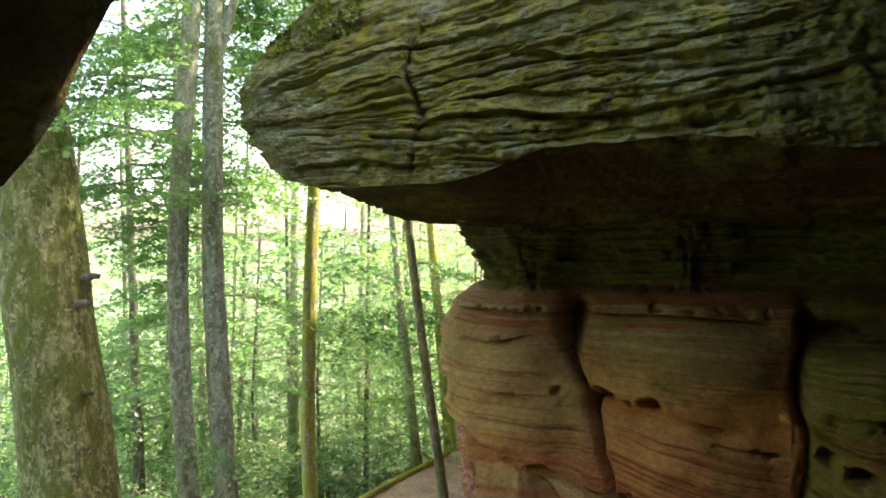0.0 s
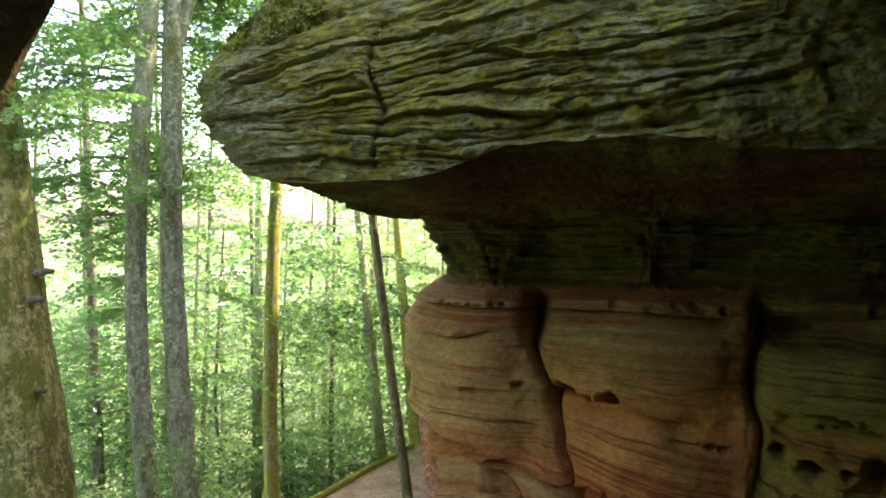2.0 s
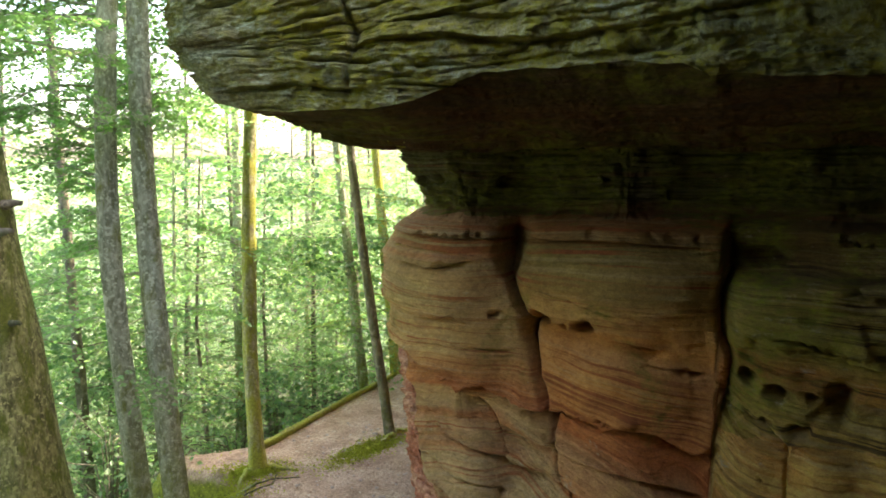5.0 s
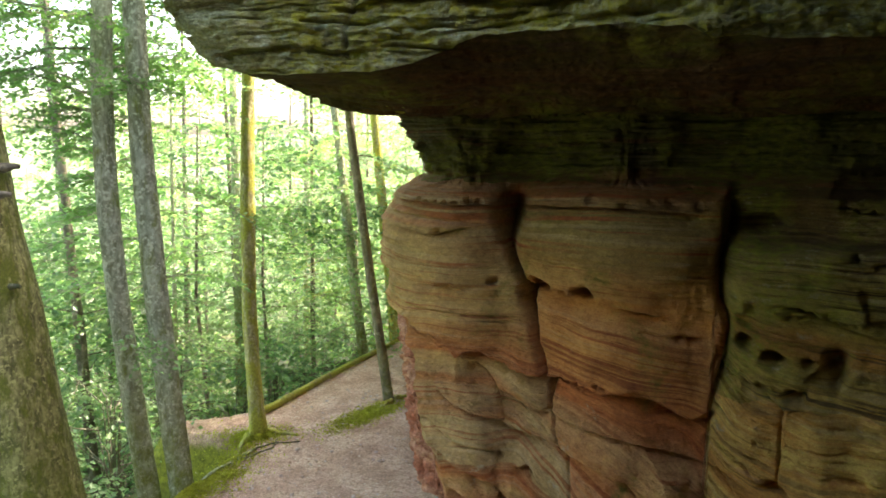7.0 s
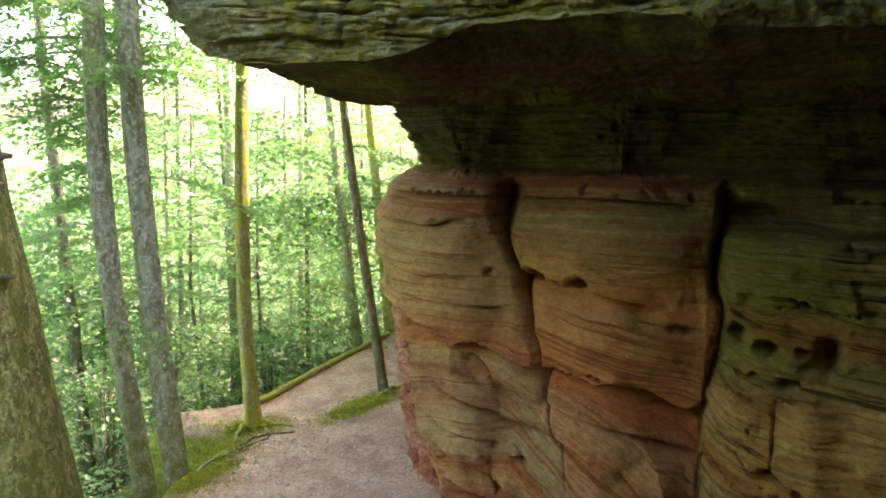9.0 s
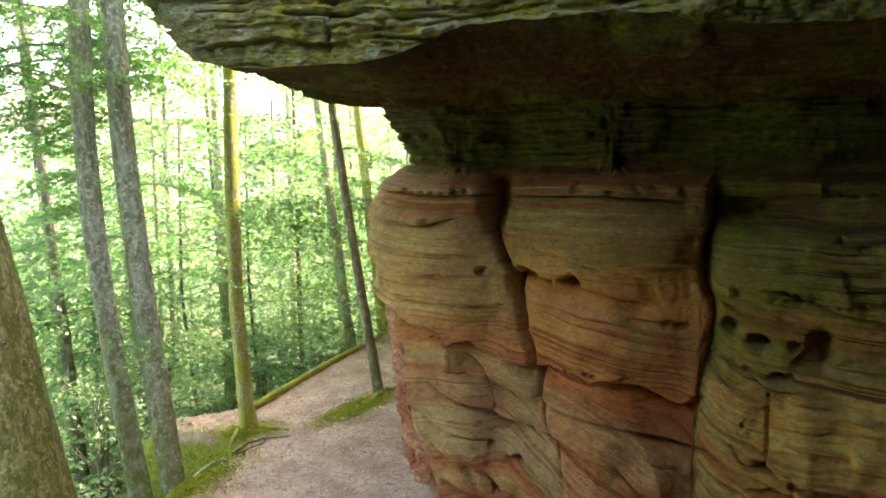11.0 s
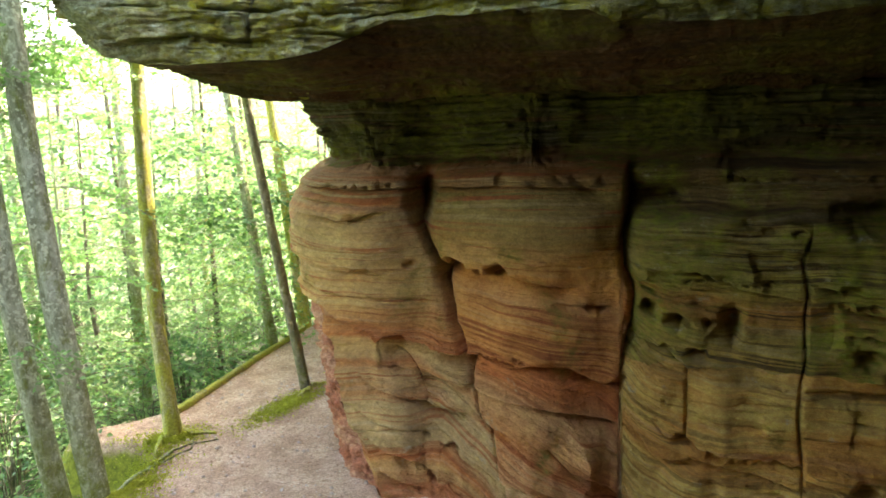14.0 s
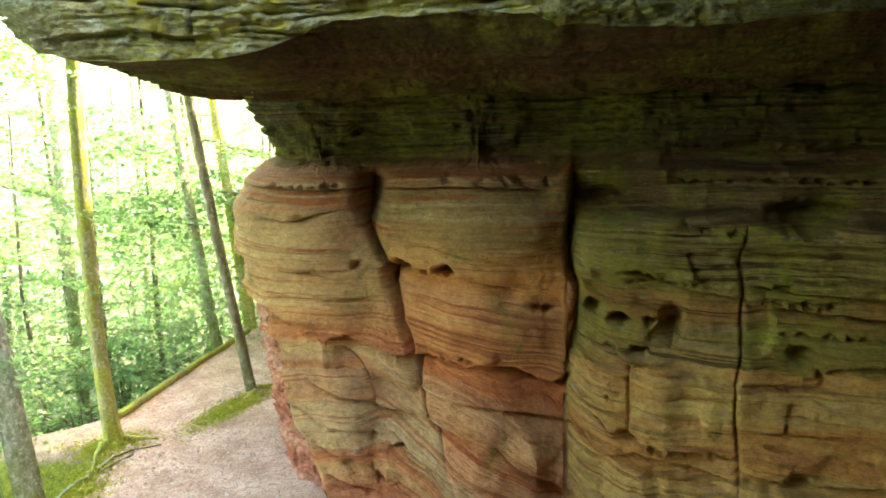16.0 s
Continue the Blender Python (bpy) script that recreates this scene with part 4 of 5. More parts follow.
S_FINE0, S_FINE1 = TIP - 1.6, cap_s(1.3)
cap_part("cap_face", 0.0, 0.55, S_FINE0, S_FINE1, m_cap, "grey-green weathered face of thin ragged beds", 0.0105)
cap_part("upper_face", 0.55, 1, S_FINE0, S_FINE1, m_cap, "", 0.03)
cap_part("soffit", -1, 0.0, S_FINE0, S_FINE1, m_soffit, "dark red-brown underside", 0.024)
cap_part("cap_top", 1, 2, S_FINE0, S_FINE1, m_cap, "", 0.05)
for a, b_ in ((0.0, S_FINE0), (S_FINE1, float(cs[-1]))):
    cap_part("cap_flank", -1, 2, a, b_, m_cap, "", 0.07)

# ---- near rock overhead ----
near_rock = empty_thing("overhanging_rock", "dark rough underside of a nearby sandstone overhang", "rock", (-2, 2, 4))
u, v = np.meshgrid(np.linspace(0, 1, 300), np.linspace(0, 1, 60))
# the edge of the roof rises from low beside the trunk, past the lens, to join the cap
# from u 0.45 on the roof is unseen, carried over to block sky light
EU = [0, 0.2, 0.25, 0.3, 0.35, 0.4, 0.45, 0.55, 0.65, 0.75, 0.85, 1]
ex = np.interp(u, EU, [-2.9, -2.6, -2.05, -1.9, -1.74, -1.66, -1.5, -0.3, 1.0, 2.2, 3.2, 9.5])
ey = np.interp(u, EU, [1.6, 3.1, 3.35, 3.35, 3.35, 3.35, 3.3, 4.0, 4.5, 4.9, 5.1, 3.5])
ez = EYE + np.interp(u, EU, [-0.25, 0.02, 0.278, 0.449, 0.683, 0.894, 1.14, 1.9, 1.95, 1.95, 2.05, 2.4])
bx, by, bz = -4.8 + 14.6 * u, -3.4 + 0 * u, EYE + 1.4 + 1.3 * u
co = np.stack([ex + (bx - ex) * v, ey + (by - ey) * v, ez + (bz - ez) * v + 0.5 * np.sin(np.pi * v) * u], -1)
nz = 0.07 * fbm(co[..., 0] * 1.6, co[..., 1] * 1.6, co[..., 2] * 1.6, 5)
co += nz[..., None] * np.array([0.5, 0.5, 1.0])
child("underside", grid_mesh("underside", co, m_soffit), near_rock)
back_off = smooth(0.42, 0.6, u[0])[None, :, None]
up = co[0][None] + np.linspace(0, 1, 60)[:, None, None] * (np.array([-1.6, 0.2, 3.0]) * (1 - back_off) + np.array([0.0, -3.2, 1.2]) * back_off)
up += (0.12 * fbm(up[..., 0] * 1.5, up[..., 1] * 1.5, up[..., 2] * 1.5, 4) * np.linspace(0, 1, 60)[:, None] ** 0.5)[..., None]
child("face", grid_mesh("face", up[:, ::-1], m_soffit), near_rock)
# an unseen side wall, added down to the ground beside the lens to block light
u, v = np.meshgrid(np.linspace(0, 1, 90), np.linspace(0, 1, 90))
sx = np.interp(u, [0, 0.2, 0.6, 1], [-3.0, -2.95, -3.6, -4.8])
sy = np.interp(u, [0, 0.2, 0.6, 1], [3.7, 2.4, 0.5, -3.2])
sz = -1.6 + v * (EYE + 1.0 + 1.6)
co = np.stack([sx + 0.3 * gn(u * 5, v * 5), sy + 0.3 * gn(u * 5, v * 5, 9.0), sz], -1)
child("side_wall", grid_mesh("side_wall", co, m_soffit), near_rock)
# an unseen rock wall behind the lens, added to close the place against light
back = empty_thing("cliff", "unseen rock wall added behind the lens to block light", "rock", (0, -4, 0))
u, v = np.meshgrid(np.linspace(0, 1, 120), np.linspace(0, 1, 60))
bx = -5.5 + 15 * u
by = -3.2 - 0.8 * np.sin(u * 3.1) + 0.5 * gn(u * 6, v * 4)
co = np.stack([bx, by + 0.4 * gn(u * 9, v * 12, 2.0), -0.6 + 8 * v], -1)
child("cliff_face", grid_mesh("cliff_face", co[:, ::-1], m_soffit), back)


# ---- trees ----
def tube(points, radii, sides=10, lump=0.0, seed=0.0, flare=0.0):
    """Vertices and quads of a tapered tube along points."""
    p, r = np.array(points, float), np.array(radii, float)
    d = np.gradient(p, axis=0)
    d /= np.linalg.norm(d, axis=1)[:, None] + 1e-9
    ref = np.where(np.abs(d[:, 2:]) > 0.8, [[1.0, 0, 0]], [[0, 0, 1.0]])
    a = np.cross(ref, d)
    a /= np.linalg.norm(a, axis=1)[:, None]
    b_ = np.cross(d, a)
    th = np.linspace(0, 2 * np.pi, sides, endpoint=False)
    ring = np.cos(th)[None, :, None] * a[:, None] + np.sin(th)[None, :, None] * b_[:, None]
    rr = r[:, None] * np.ones(sides)[None]
    if lump:
        rr = rr * (1 + lump * fbm(np.cos(th)[None] * 1.2 + seed, np.sin(th)[None] * 1.2, p[:, 2:] * 0.9, 4))
    if flare:
        low = np.exp(-(p[:, 2:] - p[0, 2]) / (2.2 * r[0]))
        rr = rr * (1 + flare * low * (0.75 + 0.6 * np.cos(3 * th + seed)[None] + 0.3 * np.cos(5 * th + 2 * seed)[None]))
    v = p[:, None] + ring * rr[..., None]
    n = len(p)
    i = np.arange(n - 1)[:, None] * sides
    j = np.arange(sides)[None]
    k = (j + 1) % sides
    q = np.stack([i + j, i + k, i + sides + k, i + sides + j], -1).reshape(-1, 4)
    return v.reshape(-1, 3), q


def gather(pieces):
    vs, qs, base = [], [], 0
    for v, q in pieces:
        vs.append(v)
        qs.append(q + base)
        base += len(v)
    return np.vstack(vs), np.vstack(qs)


def leaf_quads(rng, p, d, size, tilt):
    """One pointed leaf a row: base p, flat direction d."""
    n = len(p)
    up = np.stack([rng.normal(0, tilt, n), rng.normal(0, tilt, n), np.ones(n)], 1)
    up /= np.linalg.norm(up, axis=1)[:, None]
    d = d - (d * up).sum(1)[:, None] * up
    d /= np.linalg.norm(d, axis=1)[:, None] + 1e-9
    side = np.cross(up, d)
    L = (size * rng.uniform(0.65, 1.2, n))[:, None]
    fold = up * L * rng.uniform(0.02, 0.16, n)[:, None]
    v = np.stack([p, p + d * L * 0.48 + side * L * 0.33 + fold, p + d * L, p + d * L * 0.48 - side * L * 0.33 + fold], 1)
    return v.reshape(-1, 3), np.arange(4 * n).reshape(-1, 4)


def spray(rng, base, yaw, length, rise, droop, leaf, step, thick, twigs=True):
    """A beech branch: an arching bough, flat side twigs and their leaves."""
    t = np.linspace(0, 1, 9)
    bend = rng.normal(0, 0.25)
    yaws = yaw + bend * t
    px = base[0] + np.cumsum(np.cos(yaws)) * length / 9
    py = base[1] + np.cumsum(np.sin(yaws)) * length / 9
    pz = base[2] + length * (rise * t - droop * t**2)
    bough = np.stack([px, py, pz], 1)
    bough[0] = base
    wood = [tube(bough, thick * (1 - 0.85 * t) + 0.002, 5 if twigs else 3)]
    n = max(4, int(length / (step * 2.4)))
    tt = np.sort(rng.uniform(0.12, 1, n))
    P = np.stack([np.interp(tt, t, bough[:, k]) for k in range(3)], 1)
    y0 = np.interp(tt, t, yaws)
    side = np.where(np.arange(n) % 2 == 0, 1, -1)
    ya = y0 + side * rng.uniform(0.5, 1.1, n)
    tl = length * 0.48 * (1.12 - tt) ** 0.7 * rng.uniform(0.6, 1.2, n) + 0.08
    lp, ld = [], []
    for i in range(n):
        m = max(3, int(tl[i] / step))
        k = (np.arange(m) + rng.uniform(0, 1, m)) / m
        d = np.array([math.cos(ya[i]), math.sin(ya[i]), -0.12])
        q = P[i] + k[:, None] * tl[i] * d + np.stack([0 * k, 0 * k, -0.25 * tl[i] * k**2 + rng.normal(0, 0.02, m)], 1)
        w = np.where(np.arange(m) % 2 == 0, 1, -1) * rng.uniform(0.4, 1.1, m) + ya[i]
        lp.append(q)
        ld.append(np.stack([np.cos(w), np.sin(w), -0.25 + 0 * w], 1))
        if twigs and i % 2 == 0:
            e = P[i] + np.array([[0], [0.5], [1.0]]) * tl[i] * d - np.array([[0, 0, 0], [0, 0, 0.06], [0, 0, 0.25]]) * tl[i]
            wood.append(tube(e, [thick * 0.3 + 0.001, thick * 0.2 + 0.001, 0.001], 3))
    lv = leaf_quads(rng, np.vstack(lp), np.vstack(ld), leaf, 0.65)
    return wood, lv


def tree(name, label, line, r0, r1, bark, boughs=(), leaf=0.085, step=0.05, seed=1, flare=0.5, sides=20, leafmat=None, group="trees", thick=1.0, twigs=True, lump=0.22):
    """A tree on a trunk line (points from the base up); boughs: rows of (lowest, highest, count, shortest, longest, yaw, spread)."""
    rng = np.random.RandomState(seed)
    line = np.array(line, float)
    z = np.linspace(line[0, 2], line[-1, 2], max(24, int((line[-1, 2] - line[0, 2]) / (0.12 if twigs else 0.4))))
    cx, cy = (np.interp(z, line[:, 2], line[:, k]) for k in (0, 1))
    k = np.hanning(25)[1:] / np.hanning(25)[1:].sum()
    if len(line) > 2 and len(z) > 60:
        cx, cy = (np.convolve(np.pad(c, (12, 11), mode="reflect", reflect_type="odd"), k, "valid") for c in (cx, cy))
    cx = cx + 0.8 * lump * r0 * gn(z * 0.8, seed * 3.1)
    cy = cy + 0.8 * lump * r0 * gn(z * 0.8, seed * 5.7)
    p = np.stack([cx, cy, z], 1)
    r = r0 + (r1 - r0) * ((z - z[0]) / (z[-1] - z[0])) ** 0.85
    at = Vector(p[0]) + Vector((0, 0, 0.3))
    top = empty_thing(name, label, "tree", at, group)
    child("trunk", raw_mesh("trunk", *tube(p, r, sides, lump, seed * 1.7, flare), bark), top)
    wood, leaves = [], []
    for lo, hi, count, short, long_, yaw, spread in boughs:
        for i in range(count):
            zz = lo + (hi - lo) * (i + rng.uniform(0, 1)) / count
            base = np.array([np.interp(zz, z, cx), np.interp(zz, z, cy), zz])
            w, lv = spray(rng, base, yaw + rng.uniform(-spread, spread), rng.uniform(short, long_), rng.uniform(0.0, 0.45), rng.uniform(0.2, 0.5), leaf, step, thick * (0.012 + 0.006 * long_), twigs)
            wood += w
            leaves.append(lv)
    if leaves:
        tagged(child("branching", raw_mesh("branching", *gather(wood), bark), top), kind="stuff")
        child("crown", raw_mesh("crown", *gather(leaves), leafmat or m_leaf, False), top, "fresh green leaves in flat layered sprays")
    return top


PI = math.pi
tree("beech_tree", "old thick beech trunk with pale lichen and moss patches", [(-2.88, 6.5, -2.3), (-3.32, 6.5, 1.36), (-3.68, 6.5, 4.3), (-4.9, 6.6, 14)], 0.47, 0.2, m_bark_big, [(8, 13, 10, 1.5, 3, 1.0, 3)], seed=3, sides=64, flare=0.35, lump=0.09)
big_tree = [o for o in scene.objects if o.name == "beech_tree"][0]
for dx, dy, z, r in ((0.42, -0.05, 3.35, 0.03), (0.38, -0.16, 3.12, 0.028), (0.36, -0.24, 2.35, 0.02)):
    cx = float(np.interp(z, [-1.3, 1.36, 4.3], [-3.0, -3.32, -3.68]))
    a = np.array([(cx + dx * 0.85, 6.5 + dy * 0.85, z), (cx + dx * 1.1, 6.5 + dy * 1.1, z + 0.02), (cx + dx * 1.22, 6.5 + dy * 1.22, z + 0.015), (cx + dx * 1.23, 6.5 + dy * 1.23, z + 0.01)])
    child("branch_stub", raw_mesh("branch_stub", *tube(a, [r * 1.6, r, r * 0.8, 0.002], 10, 0.3, z), m_bark_dark), big_tree, "dark broken branch stub")
tree("beech_tree", "slim grey beech trunk spotted with lichen", [(-2.30, 7.3, -1.3), (-2.66, 7.3, 2.3), (-2.68, 7.3, 4.0), (-2.52, 7.3, 6.0), (-2.45, 7.4, 13)], 0.118, 0.075, m_bark, [(1.45, 1.75, 3, 0.5, 0.8, -0.6, 0.5), (2.0, 3.6, 9, 0.9, 1.8, 2.1, 0.7), (2.4, 4.4, 7, 0.7, 1.4, 1.8, 0.6), (3.6, 4.6, 12, 1.0, 2.4, 2.2, 0.9), (3.9, 6.2, 7, 0.5, 1.1, -1.3, 1.0), (4.6, 8, 62, 1.0, 2.8, 2.6, 1.8)], step=0.034, leaf=0.068, leafmat=m_leaf_near, seed=5, sides=28, flare=0.3, thick=0.4, lump=0.14)
# its boughs over 6.7 m are unseen, added to dapple sun on the old trunk
tree("beech_tree", "slim pale grey beech trunk with a mossy foot", [(-1.98, 7.25, -1.0), (-2.18, 7.3, 1.0), (-2.36, 7.4, 3.6), (-2.38, 7.5, 5.5), (-2.2, 7.6, 13)], 0.130, 0.075, m_bark, [(2.0, 3.4, 6, 0.6, 1.3, 1.6, 1.6), (3.6, 6.4, 6, 0.5, 1.0, -1.4, 1.0), (4.0, 9, 22, 1.0, 2.2, 2.8, 1.6), (6.7, 9.5, 26, 1.0, 2.2, 0.3, 1.6)], step=0.034, leaf=0.068, leafmat=m_leaf_near, seed=6, sides=28, flare=0.5, thick=0.4, lump=0.14)
pale_tree = [o for o in scene.objects if o.name.startswith("beech_tree")][-1]
limb = np.array([(-2.37, 7.48, 5.2), (-2.33, 7.5, 5.6), (-2.2, 7.55, 6.1), (-2.05, 7.6, 6.7), (-1.85, 7.7, 7.6)])
child("limb", raw_mesh("limb", *tube(limb, [0.075, 0.06, 0.05, 0.045, 0.03], 14, 0.15, 2.0), m_bark), pale_tree, "pale limb forking from the trunk")
tree("young_tree", "slender trunk covered in yellow-green moss", [(-1.55, 8.68, -0.2), (-1.62, 8.7, 1.2), (-1.6, 8.8, 3.6), (-1.55, 9, 5.0), (-1.5, 9.2, 11)], 0.096, 0.055, m_bark_moss, [(4.6, 9, 9, 0.8, 1.8, 2.2, 1.5)], seed=8, sides=24, flare=0.9, thick=0.5)
tree("young_tree", "thin leaning trunk with a mossy foot", [(0.08, 9.8, -0.2), (-0.12, 9.9, 1.2), (-0.42, 10, 3.4), (-0.5, 10, 4.2), (-0.6, 10.2, 9)], 0.070, 0.045, m_bark_brown, [(3.4, 8, 8, 0.8, 1.8, 1.2, 1.5)], seed=9, sides=20, flare=0.5, thick=0.5)
# trees standing on the slope beyond the path: base x, y, lean x, height, radius
SLOPE = [(-0.35, 12.8, -0.9, 9, 0.11), (0.2, 13.2, -0.8, 9, 0.12), (-2.9, 14.0, 0.05, 11, 0.13), (-1.55, 14.5, 0.1, 9, 0.06), (-4.2, 13.0, -0.3, 11, 0.09),
         (-4.6, 11.2, -0.4, 12, 0.1), (-3.6, 12.0, 0.2, 7, 0.05), (-5.8, 15.0, 0.3, 13, 0.12), (-2.0, 17.0, 0.2, 12, 0.1), (-8.0, 14.0, 0.2, 13, 0.13)]
for i, (x, y, lean, high, r) in enumerate(SLOPE):
    g = float(ground_z(x, y))
    tree("forest_tree", "thin dark forest tree with green layered leaves on the slope", [(x, y, g - 0.2), (x + 0.5 * lean, y, g + 0.45 * high), (x + lean, y, g + high)], r, 0.3 * r,
         m_bark_moss if i == 1 else m_bark_dark if i % 2 else m_bark, [(max(g + 1.0, -1.0), 3.9, 20, 1.0, 2.4, 0, PI), (3.9, g + high, 8, 0.8, 1.7, 0, PI)], 0.08, 0.052, 20 + i, 0.3, 12, group="trees on the slope", thick=0.35)

# slim dark trunks with few leaves among them: base x, y, lean x, height, radius
POLES = [(-3.2, 15.5, -0.2, 10, 0.08), (-5.0, 17.5, 0.3, 11, 0.09), (-0.6, 16.0, -0.4, 10, 0.08),
         (-6.6, 12.6, 0.3, 10, 0.07), (-7.2, 17.0, -0.4, 12, 0.11)]
for i, (x, y, lean, high, r) in enumerate(POLES):
    g = float(ground_z(x, y))
    tree("forest_tree", "slim dark young tree with few leaves in the shade", [(x, y, g - 0.2), (x + 0.5 * lean, y, g + 0.45 * high), (x + lean, y, g + high)], r, 0.3 * r,
         m_bark_dark, [(max(g + 1.5, -1.0), g + high, 6, 0.6, 1.5, 0, PI)], 0.095, 0.08, 90 + i, 0.3, 10, group="trees on the slope", thick=0.3)

# the wood beyond: five trees, copied over the hillside
models = []
for i in range(5):
    h = (9, 11, 13, 8, 6)[i]
    models.append(tree("woodland_tree", "woodland tree with bright green foliage on the hillside", [(0, 0, -0.3), (0.2, 0.1, h * 0.5), (0.1, 0, h)], 0.008 * h, 0.015, m_bark_dark,
                       [(0.6 if i > 2 else 1.6, h, 34, 1.6, 3.8, 0, PI)], 0.125, 0.084, 50 + i, 0.3, 8, m_leaf if i in (1, 3) else m_leaf_dark, "woodland trees", 0.18, False))
rng = np.random.RandomState(4)
spots = []
while len(spots) < 72:
    y = 12 + 40 * rng.uniform() ** 1.2
    a = rng.uniform(-0.95, 0.12)
    x = a * y
    edge = float(np.interp(y, EDGE_Y, EDGE_X))
    if x > edge - 1.2 or any((x - p) ** 2 + (y - q) ** 2 < 2.2 for p, q in spots):
        continue
    spots.append((x, y))
# unseen trees left and behind, added to screen low sky light
spots += [(-10.5, 4.0), (-7, -1.5), (-9.5, 0), (-10, 6), (-12, 3), (-11, -3), (-7, -5), (-13, 8), (-14, -1)]
for i, (x, y) in enumerate(spots):
    m = Matrix.Translation((x, y, float(ground_z(x, y)))) @ Matrix.Rotation(rng.uniform(0, 6.28), 4, "Z")
    if i < 5:
        models[i].matrix_basis = m
    else:
        copy_thing(models[((3, 4, 4)[i % 3] if y < 17 else (3, 4, 1)[i % 3]) if x / max(y, 1) > (-0.58 if y < 24 else -0.36) else i % 5], m)

# ---- small things on and beside the path ----
def mound(name, label, category, cx, cy, a, b_, turn, high, mat, seed, group="", sink=0.01):
    """A low cushion lying on the ground."""
    r, th = np.meshgrid(np.linspace(0, 1, 40), np.linspace(0, 2 * PI, 97))
    edge = 1 + 0.3 * fbm(np.cos(th) * 1.6 + seed, np.sin(th) * 1.6, 0.0, 3)
    x, y = 0.7 * a * r * edge * np.cos(th), 0.7 * b_ * r * edge * np.sin(th)
    x, y = cx + x * math.cos(turn) - y * math.sin(turn), cy + x * math.sin(turn) + y * math.cos(turn)
    h = high * (1 - r**2) * (0.6 + 0.8 * fbm(x * 4 + seed, y * 4, 0.0, 4)) + 0.018 * (1 - r) ** 0.3 * (fbm(x * 22, y * 22, 1.0, 3) + 0.4)
    z = ground_z(x, y) + np.where(r > 0.97, -sink, h)
    rng = np.random.RandomState(int(seed * 10) + 1)
    n = int(5200 * a * b_ / 0.07) if a * b_ < 0.1 else 9000
    px, py = rng.normal(0, 0.62 * a, n), rng.normal(0, 0.62 * b_, n)
    px, py = cx + px * math.cos(turn) - py * math.sin(turn), cy + px * math.sin(turn) + py * math.cos(turn)
    rr = np.hypot((px - cx) * math.cos(turn) + (py - cy) * math.sin(turn), ((py - cy) * math.cos(turn) - (px - cx) * math.sin(turn)) * a / b_) / a
    pz = ground_z(px, py) + 0.5 * high * np.clip(1 - rr**2, 0, 1)
    w = rng.uniform(0, 2 * PI, n)
    tufts = leaf_quads(rng, np.stack([px, py, pz - 0.004], 1), np.stack([np.cos(w), np.sin(w), rng.uniform(0.3, 1.6, n)], 1), 0.028, 1.2)
    co = np.stack([x, y, z], -1)
    r_, c_ = co.shape[:2]
    idx = np.arange(r_ * c_).reshape(r_, c_)
    quads = np.stack([idx[:-1, :-1], idx[:-1, 1:], idx[1:, 1:], idx[1:, :-1]], -1).reshape(-1, 4)
    return tagged(new(name, raw_mesh(name, *gather([(co.reshape(-1, 3), quads), tufts]), mat)), label, category, group)


for i, (x, y, a, b_, turn, high, lab) in enumerate(((-0.22, 9.26, 0.58, 0.17, 0.85, 0.02, "bright green moss strip on the path beside a leaning trunk"),
                                                    (-1.58, 8.62, 0.33, 0.22, 0.3, 0.08, "yellow-green moss cushion round the foot of a slender tree"),
                                                    (-1.95, 8.08, 0.42, 0.55, 0.2, 0.22, "thick moss covering the bank at the edge of the path"),
                                                    (-1.72, 7.5, 0.2, 0.13, 0.6, 0.03, "green moss spreading onto the brown path"),
                                                    (-2.1, 7.25, 0.36, 0.3, 0.0, 0.10, "moss cushion at the foot of a grey beech"))):
    mound("moss_patch", lab, "moss", x, y, a, b_, turn, high, m_moss, 3.1 * i, "moss patches")


def fallen(name, label, points, r0, r1, mat, seed, sides=14, lift=0.0):
    p = np.array(points, float)
    t = np.linspace(0, 1, 40)
    k = np.linspace(0, 1, len(p))
    x, y = np.interp(t, k, p[:, 0]), np.interp(t, k, p[:, 1])
    x, y = x + 0.06 * gn(t * 5, seed), y + 0.06 * gn(t * 5, seed + 3.3)
    r = r0 + (r1 - r0) * t
    z = ground_z(x, y) + 0.8 * r + lift * (0.5 + gn(t * 4, seed + 7.7))
    line = np.stack([x, y, z], 1)
    r[[0, -1]] *= 0.05
    v, q = tube(line, r, sides, 0.25, seed)
    return tagged(new(name, raw_mesh(name, v, q, mat)), label, "log" if r0 > 0.05 else "branch", "fallen wood")


fallen("fallen_log", "long moss-covered log lying along the edge of the path", [(-1.75, 9.2), (-1.5, 9.6), (-0.9, 10.75), (-0.2, 12.1), (0.15, 12.8)], 0.055, 0.04, m_log, 2.0, 18)
fallen("fallen_branch", "crooked dead branch lying on the brown path", [(-1.85, 7.75), (-1.6, 8.1), (-1.35, 8.35), (-1.0, 8.42)], 0.016, 0.006, m_bark_brown, 4.0, 8, 0.01)
fallen("fallen_branch", "thin grey dead branch lying beside the moss bank", [(-2.0, 7.4), (-1.7, 7.75), (-1.5, 8.25)], 0.03, 0.02, m_bark, 6.0, 8, 0.01)
fallen("fallen_branch", "thin dark dead stick lying on the path edge", [(-1.6, 7.9), (-1.3, 8.2), (-1.28, 8.5)], 0.012, 0.006, m_bark_brown, 8.0, 8, 0.02)
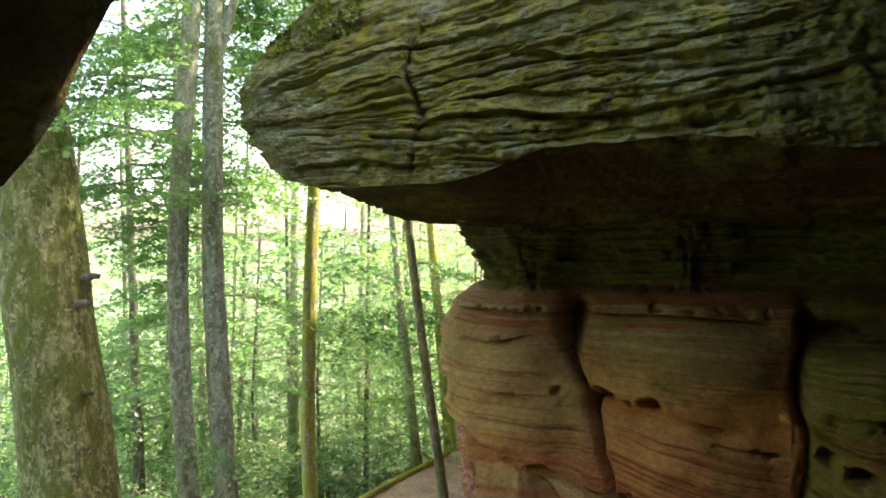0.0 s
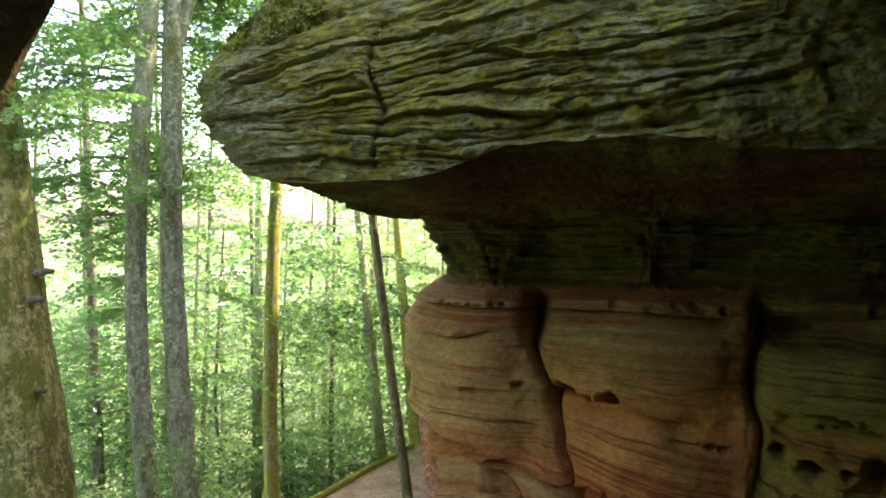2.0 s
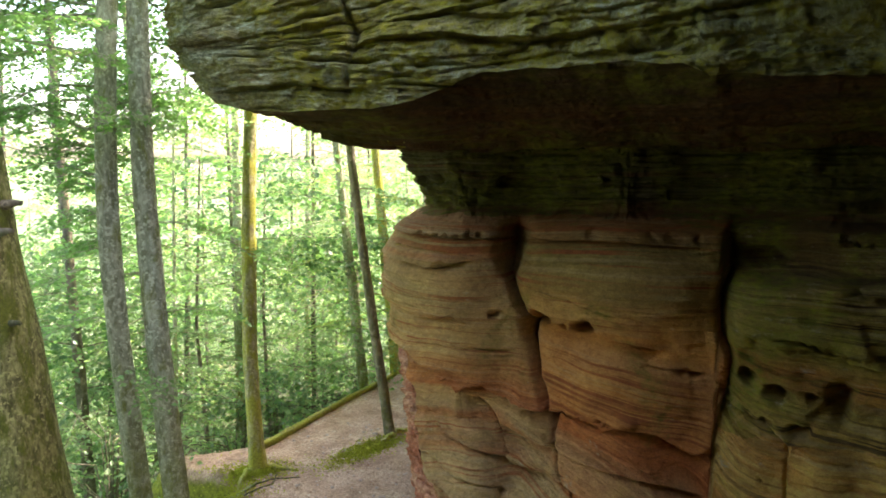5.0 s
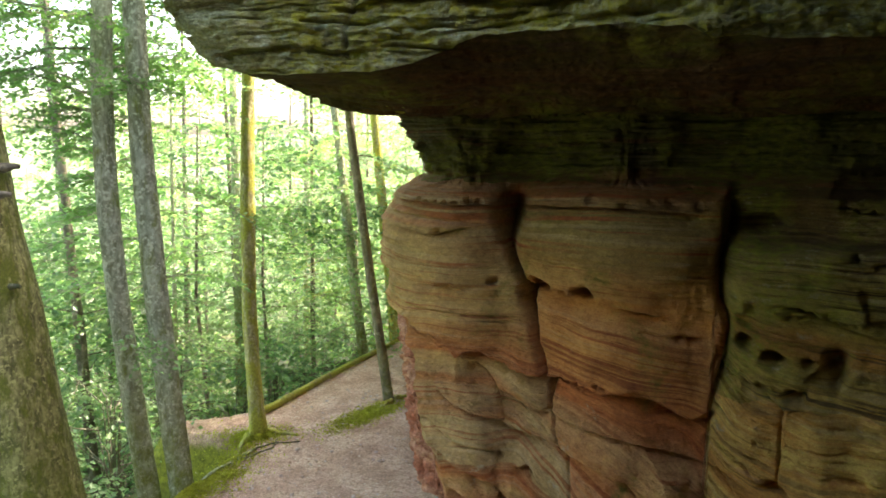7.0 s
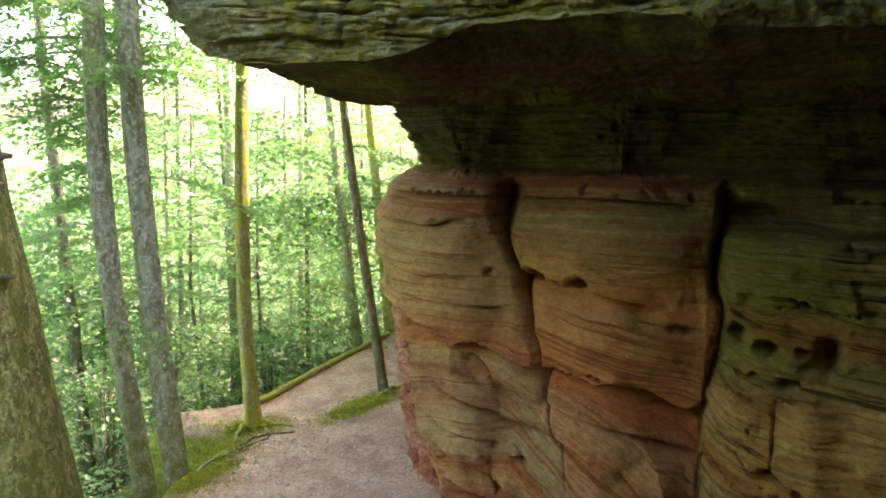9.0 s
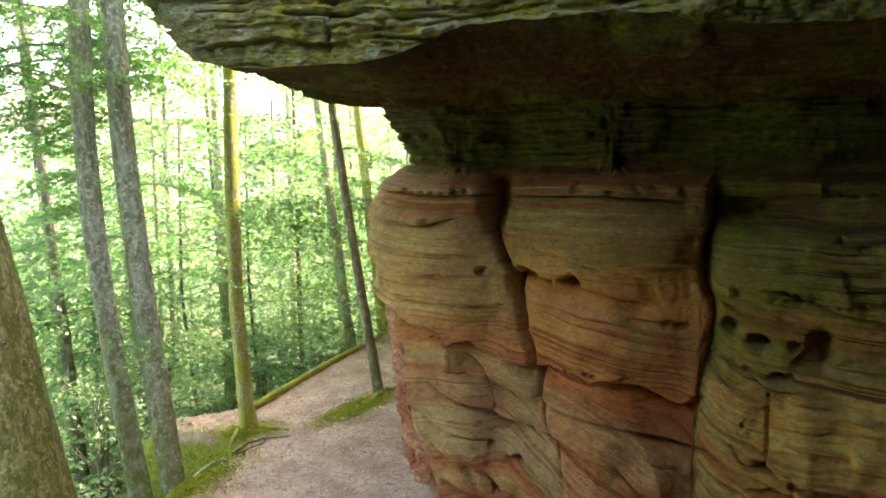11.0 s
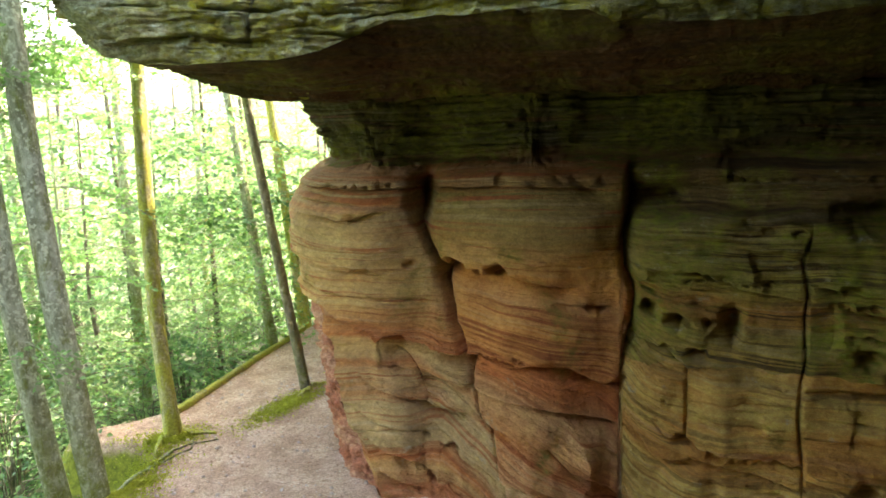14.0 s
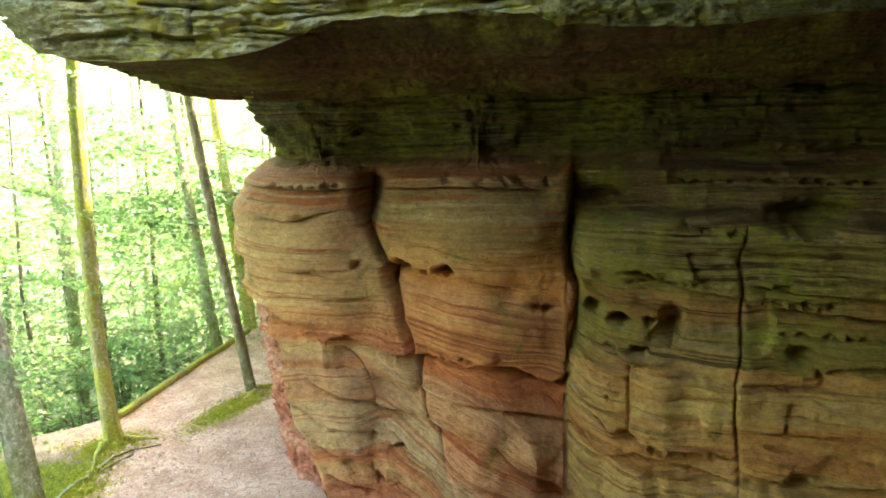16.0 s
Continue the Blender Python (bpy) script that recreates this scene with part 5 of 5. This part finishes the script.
for i, (x0, y0, dx, dy) in enumerate(((-1.5, 8.75, 0.45, -0.15), (-1.65, 8.6, -0.1, -0.4), (0.1, 9.75, -0.2, -0.3), (0.12, 9.85, 0.3, 0.1))):
    fallen("root", "bare tree root creeping over the soil", [(x0, y0), (x0 + 0.5 * dx, y0 + 0.6 * dy), (x0 + dx, y0 + dy)], 0.04, 0.012, m_bark_moss, 10.0 + i, 8)

# leaf litter and grit on the path
m_litter, nt, b = material("dry_leaf")
geo = nt.nodes.new("ShaderNodeNewGeometry")
nt.links.new(ramp(nt, geo.outputs["Random Per Island"], (0.0, (0.30, 0.17, 0.10)), (0.4, (0.44, 0.28, 0.17)), (0.75, (0.56, 0.40, 0.26)), (1.0, (0.70, 0.58, 0.42))), b.inputs["Base Color"])
b.inputs["Roughness"].default_value = 0.8
rng = np.random.RandomState(12)
n = 9000
y = rng.uniform(5.2, 13.5, n)
x = np.interp(y, EDGE_Y, EDGE_X) + rng.uniform(-0.6, 1, n) ** 1 * 2.4
keep = rng.uniform(0, 1, n) < 0.35 + 0.9 * np.clip(gn(x * 0.9, y * 0.9, 4.0) + 0.2, 0, 1)
x, y = x[keep], y[keep]
n = len(x)
w = rng.uniform(0, 2 * PI, n)
v, q = leaf_quads(rng, np.stack([x, y, ground_z(x, y) + 0.012], 1), np.stack([np.cos(w), np.sin(w), 0 * w], 1), 0.042, 0.2)
tagged(new("leaf_litter", raw_mesh("leaf_litter", v, q, m_litter, False)), "dry brown beech leaves scattered over the path", "leaf litter", kind="stuff")

m_stone, nt, b = material("pale_pebble")
obj = coords(nt)
nt.links.new(ramp(nt, tex(nt, obj, 12, 4), (0.3, (0.36, 0.25, 0.19)), (0.7, (0.62, 0.52, 0.43))), b.inputs["Base Color"])
b.inputs["Roughness"].default_value = 0.9
cube_v = np.array([(-1, -1, -1), (1, -1, -1), (1, 1, -1), (-1, 1, -1), (-0.7, -0.7, 0.8), (0.7, -0.7, 0.8), (0.7, 0.7, 0.8), (-0.7, 0.7, 0.8)], float)
cube_q = np.array([(0, 1, 5, 4), (1, 2, 6, 5), (2, 3, 7, 6), (3, 0, 4, 7), (4, 5, 6, 7)])
pieces = []
for i in range(700):
    y = rng.uniform(5.4, 12.5)
    x = float(np.interp(y, EDGE_Y, EDGE_X)) + rng.uniform(0.05, 2.6)
    s = 0.006 + 0.02 * rng.uniform() ** 3
    a = rng.uniform(0, 6.28)
    rot = np.array([[math.cos(a), -math.sin(a), 0], [math.sin(a), math.cos(a), 0], [0, 0, 0.6]])
    pieces.append((cube_v * rng.uniform(0.6, 1.2, (8, 1)) * s @ rot.T + np.array([x, y, float(ground_z(x, y)) + 0.3 * s]), cube_q))
tagged(new("gravel", raw_mesh("gravel", *gather(pieces), m_stone, True)), "small pale stones scattered over the trodden soil", "gravel", kind="stuff")


# ---- shrubs and undergrowth ----
def shrub(label, x, y, high, wide, seed, leaf=0.09, mat=None, count=26):
    rng = np.random.RandomState(seed)
    g = float(ground_z(x, y))
    top = empty_thing("shrub", label, "shrub", (x, y, g), "shrubs")
    wood, leaves = [], []
    for i in range(count):
        a = rng.uniform(0, 2 * PI)
        z0 = g + high * rng.uniform(0.0, 0.85)
        base = np.array([x + 0.15 * math.cos(a), y + 0.15 * math.sin(a), z0])
        w, lv = spray(rng, base, a, wide * rng.uniform(0.5, 1.0), rng.uniform(0.1, 0.9), rng.uniform(0.2, 0.6), leaf, leaf * 0.62, 0.008)
        wood += w + [tube(np.array([(x, y, g - 0.1), 0.5 * (base + np.array([x, y, g])), base]), [0.012, 0.01, 0.007], 5)]
        leaves.append(lv)
    tagged(child("branching", raw_mesh("branching", *gather(wood), m_bark_dark), top), kind="stuff")
    child("foliage", raw_mesh("foliage", *gather(leaves), mat or m_leaf, False), top)


rng = np.random.RandomState(31)
SHRUBS = [(-4.4, 8.4), (-3.7, 9.6), (-5.3, 9.8), (-3.2, 10.8), (-4.6, 11.6), (-2.4, 11.3), (-2.0, 12.6), (-3.4, 13.2), (-1.3, 13.3), (-0.6, 14.2), (-5.9, 12.8), (-6.4, 10.6), (-2.4, 15.0), (-4.8, 15.6), (0.4, 14.9), (-7.4, 12.2)]
for i, (x, y) in enumerate(SHRUBS):
    shrub("leafy green undergrowth shrub on the slope below the path", x, y, rng.uniform(1.0, 2.6), rng.uniform(0.9, 1.5), 70 + i, 0.09 if i < 4 else 0.11, m_leaf if i < 3 else m_leaf_dark)

# moss and small plants on the top of the cap
rng = np.random.RandomState(77)
n = 9000
s, v = rng.uniform(TIP - 0.7, TIP + 1.5, n), 0.62 + 0.75 * rng.uniform(0, 1, n) ** 1.3
keep = gn(s * 2.2, v * 4, 3.0) + 1.1 * (v - 0.85) > -0.12
p = cap_points(s[keep], v[keep])[..., :3]
w = rng.uniform(0, 2 * PI, len(p))
v, q = leaf_quads(rng, p - np.array([0, 0, 0.01]), np.stack([np.cos(w), np.sin(w), rng.uniform(0, 1.2, len(p))], 1), 0.045, 0.9)
tagged(new("cap_moss", raw_mesh("cap_moss", v, q, m_moss_dark, False)), "dark green moss mat growing over the rounded rock top", "moss", kind="stuff")
for i, (a, hgt) in enumerate(((0.75, 0.5), (1.0, 0.35), (1.25, 0.55), (0.5, 0.3))):
    rng = np.random.RandomState(90 + i)
    base = cap_points(np.array([TIP + a]), np.array([0.98]))[0, :3]
    top = empty_thing("seedling", "small leafy green plant rooted on the rock top", "plant", base, "plants on the rock")
    wood, leaves = [], []
    for k in range(7):
        w_, lv = spray(rng, base, rng.uniform(0, 6.28), hgt * rng.uniform(0.6, 1), 0.6, 0.5, 0.06, 0.035, 0.004)
        wood += w_
        leaves.append(lv)
    tagged(child("branching", raw_mesh("branching", *gather(wood), m_bark_dark), top), kind="stuff")
    child("foliage", raw_mesh("foliage", *gather(leaves), m_leaf, False), top)
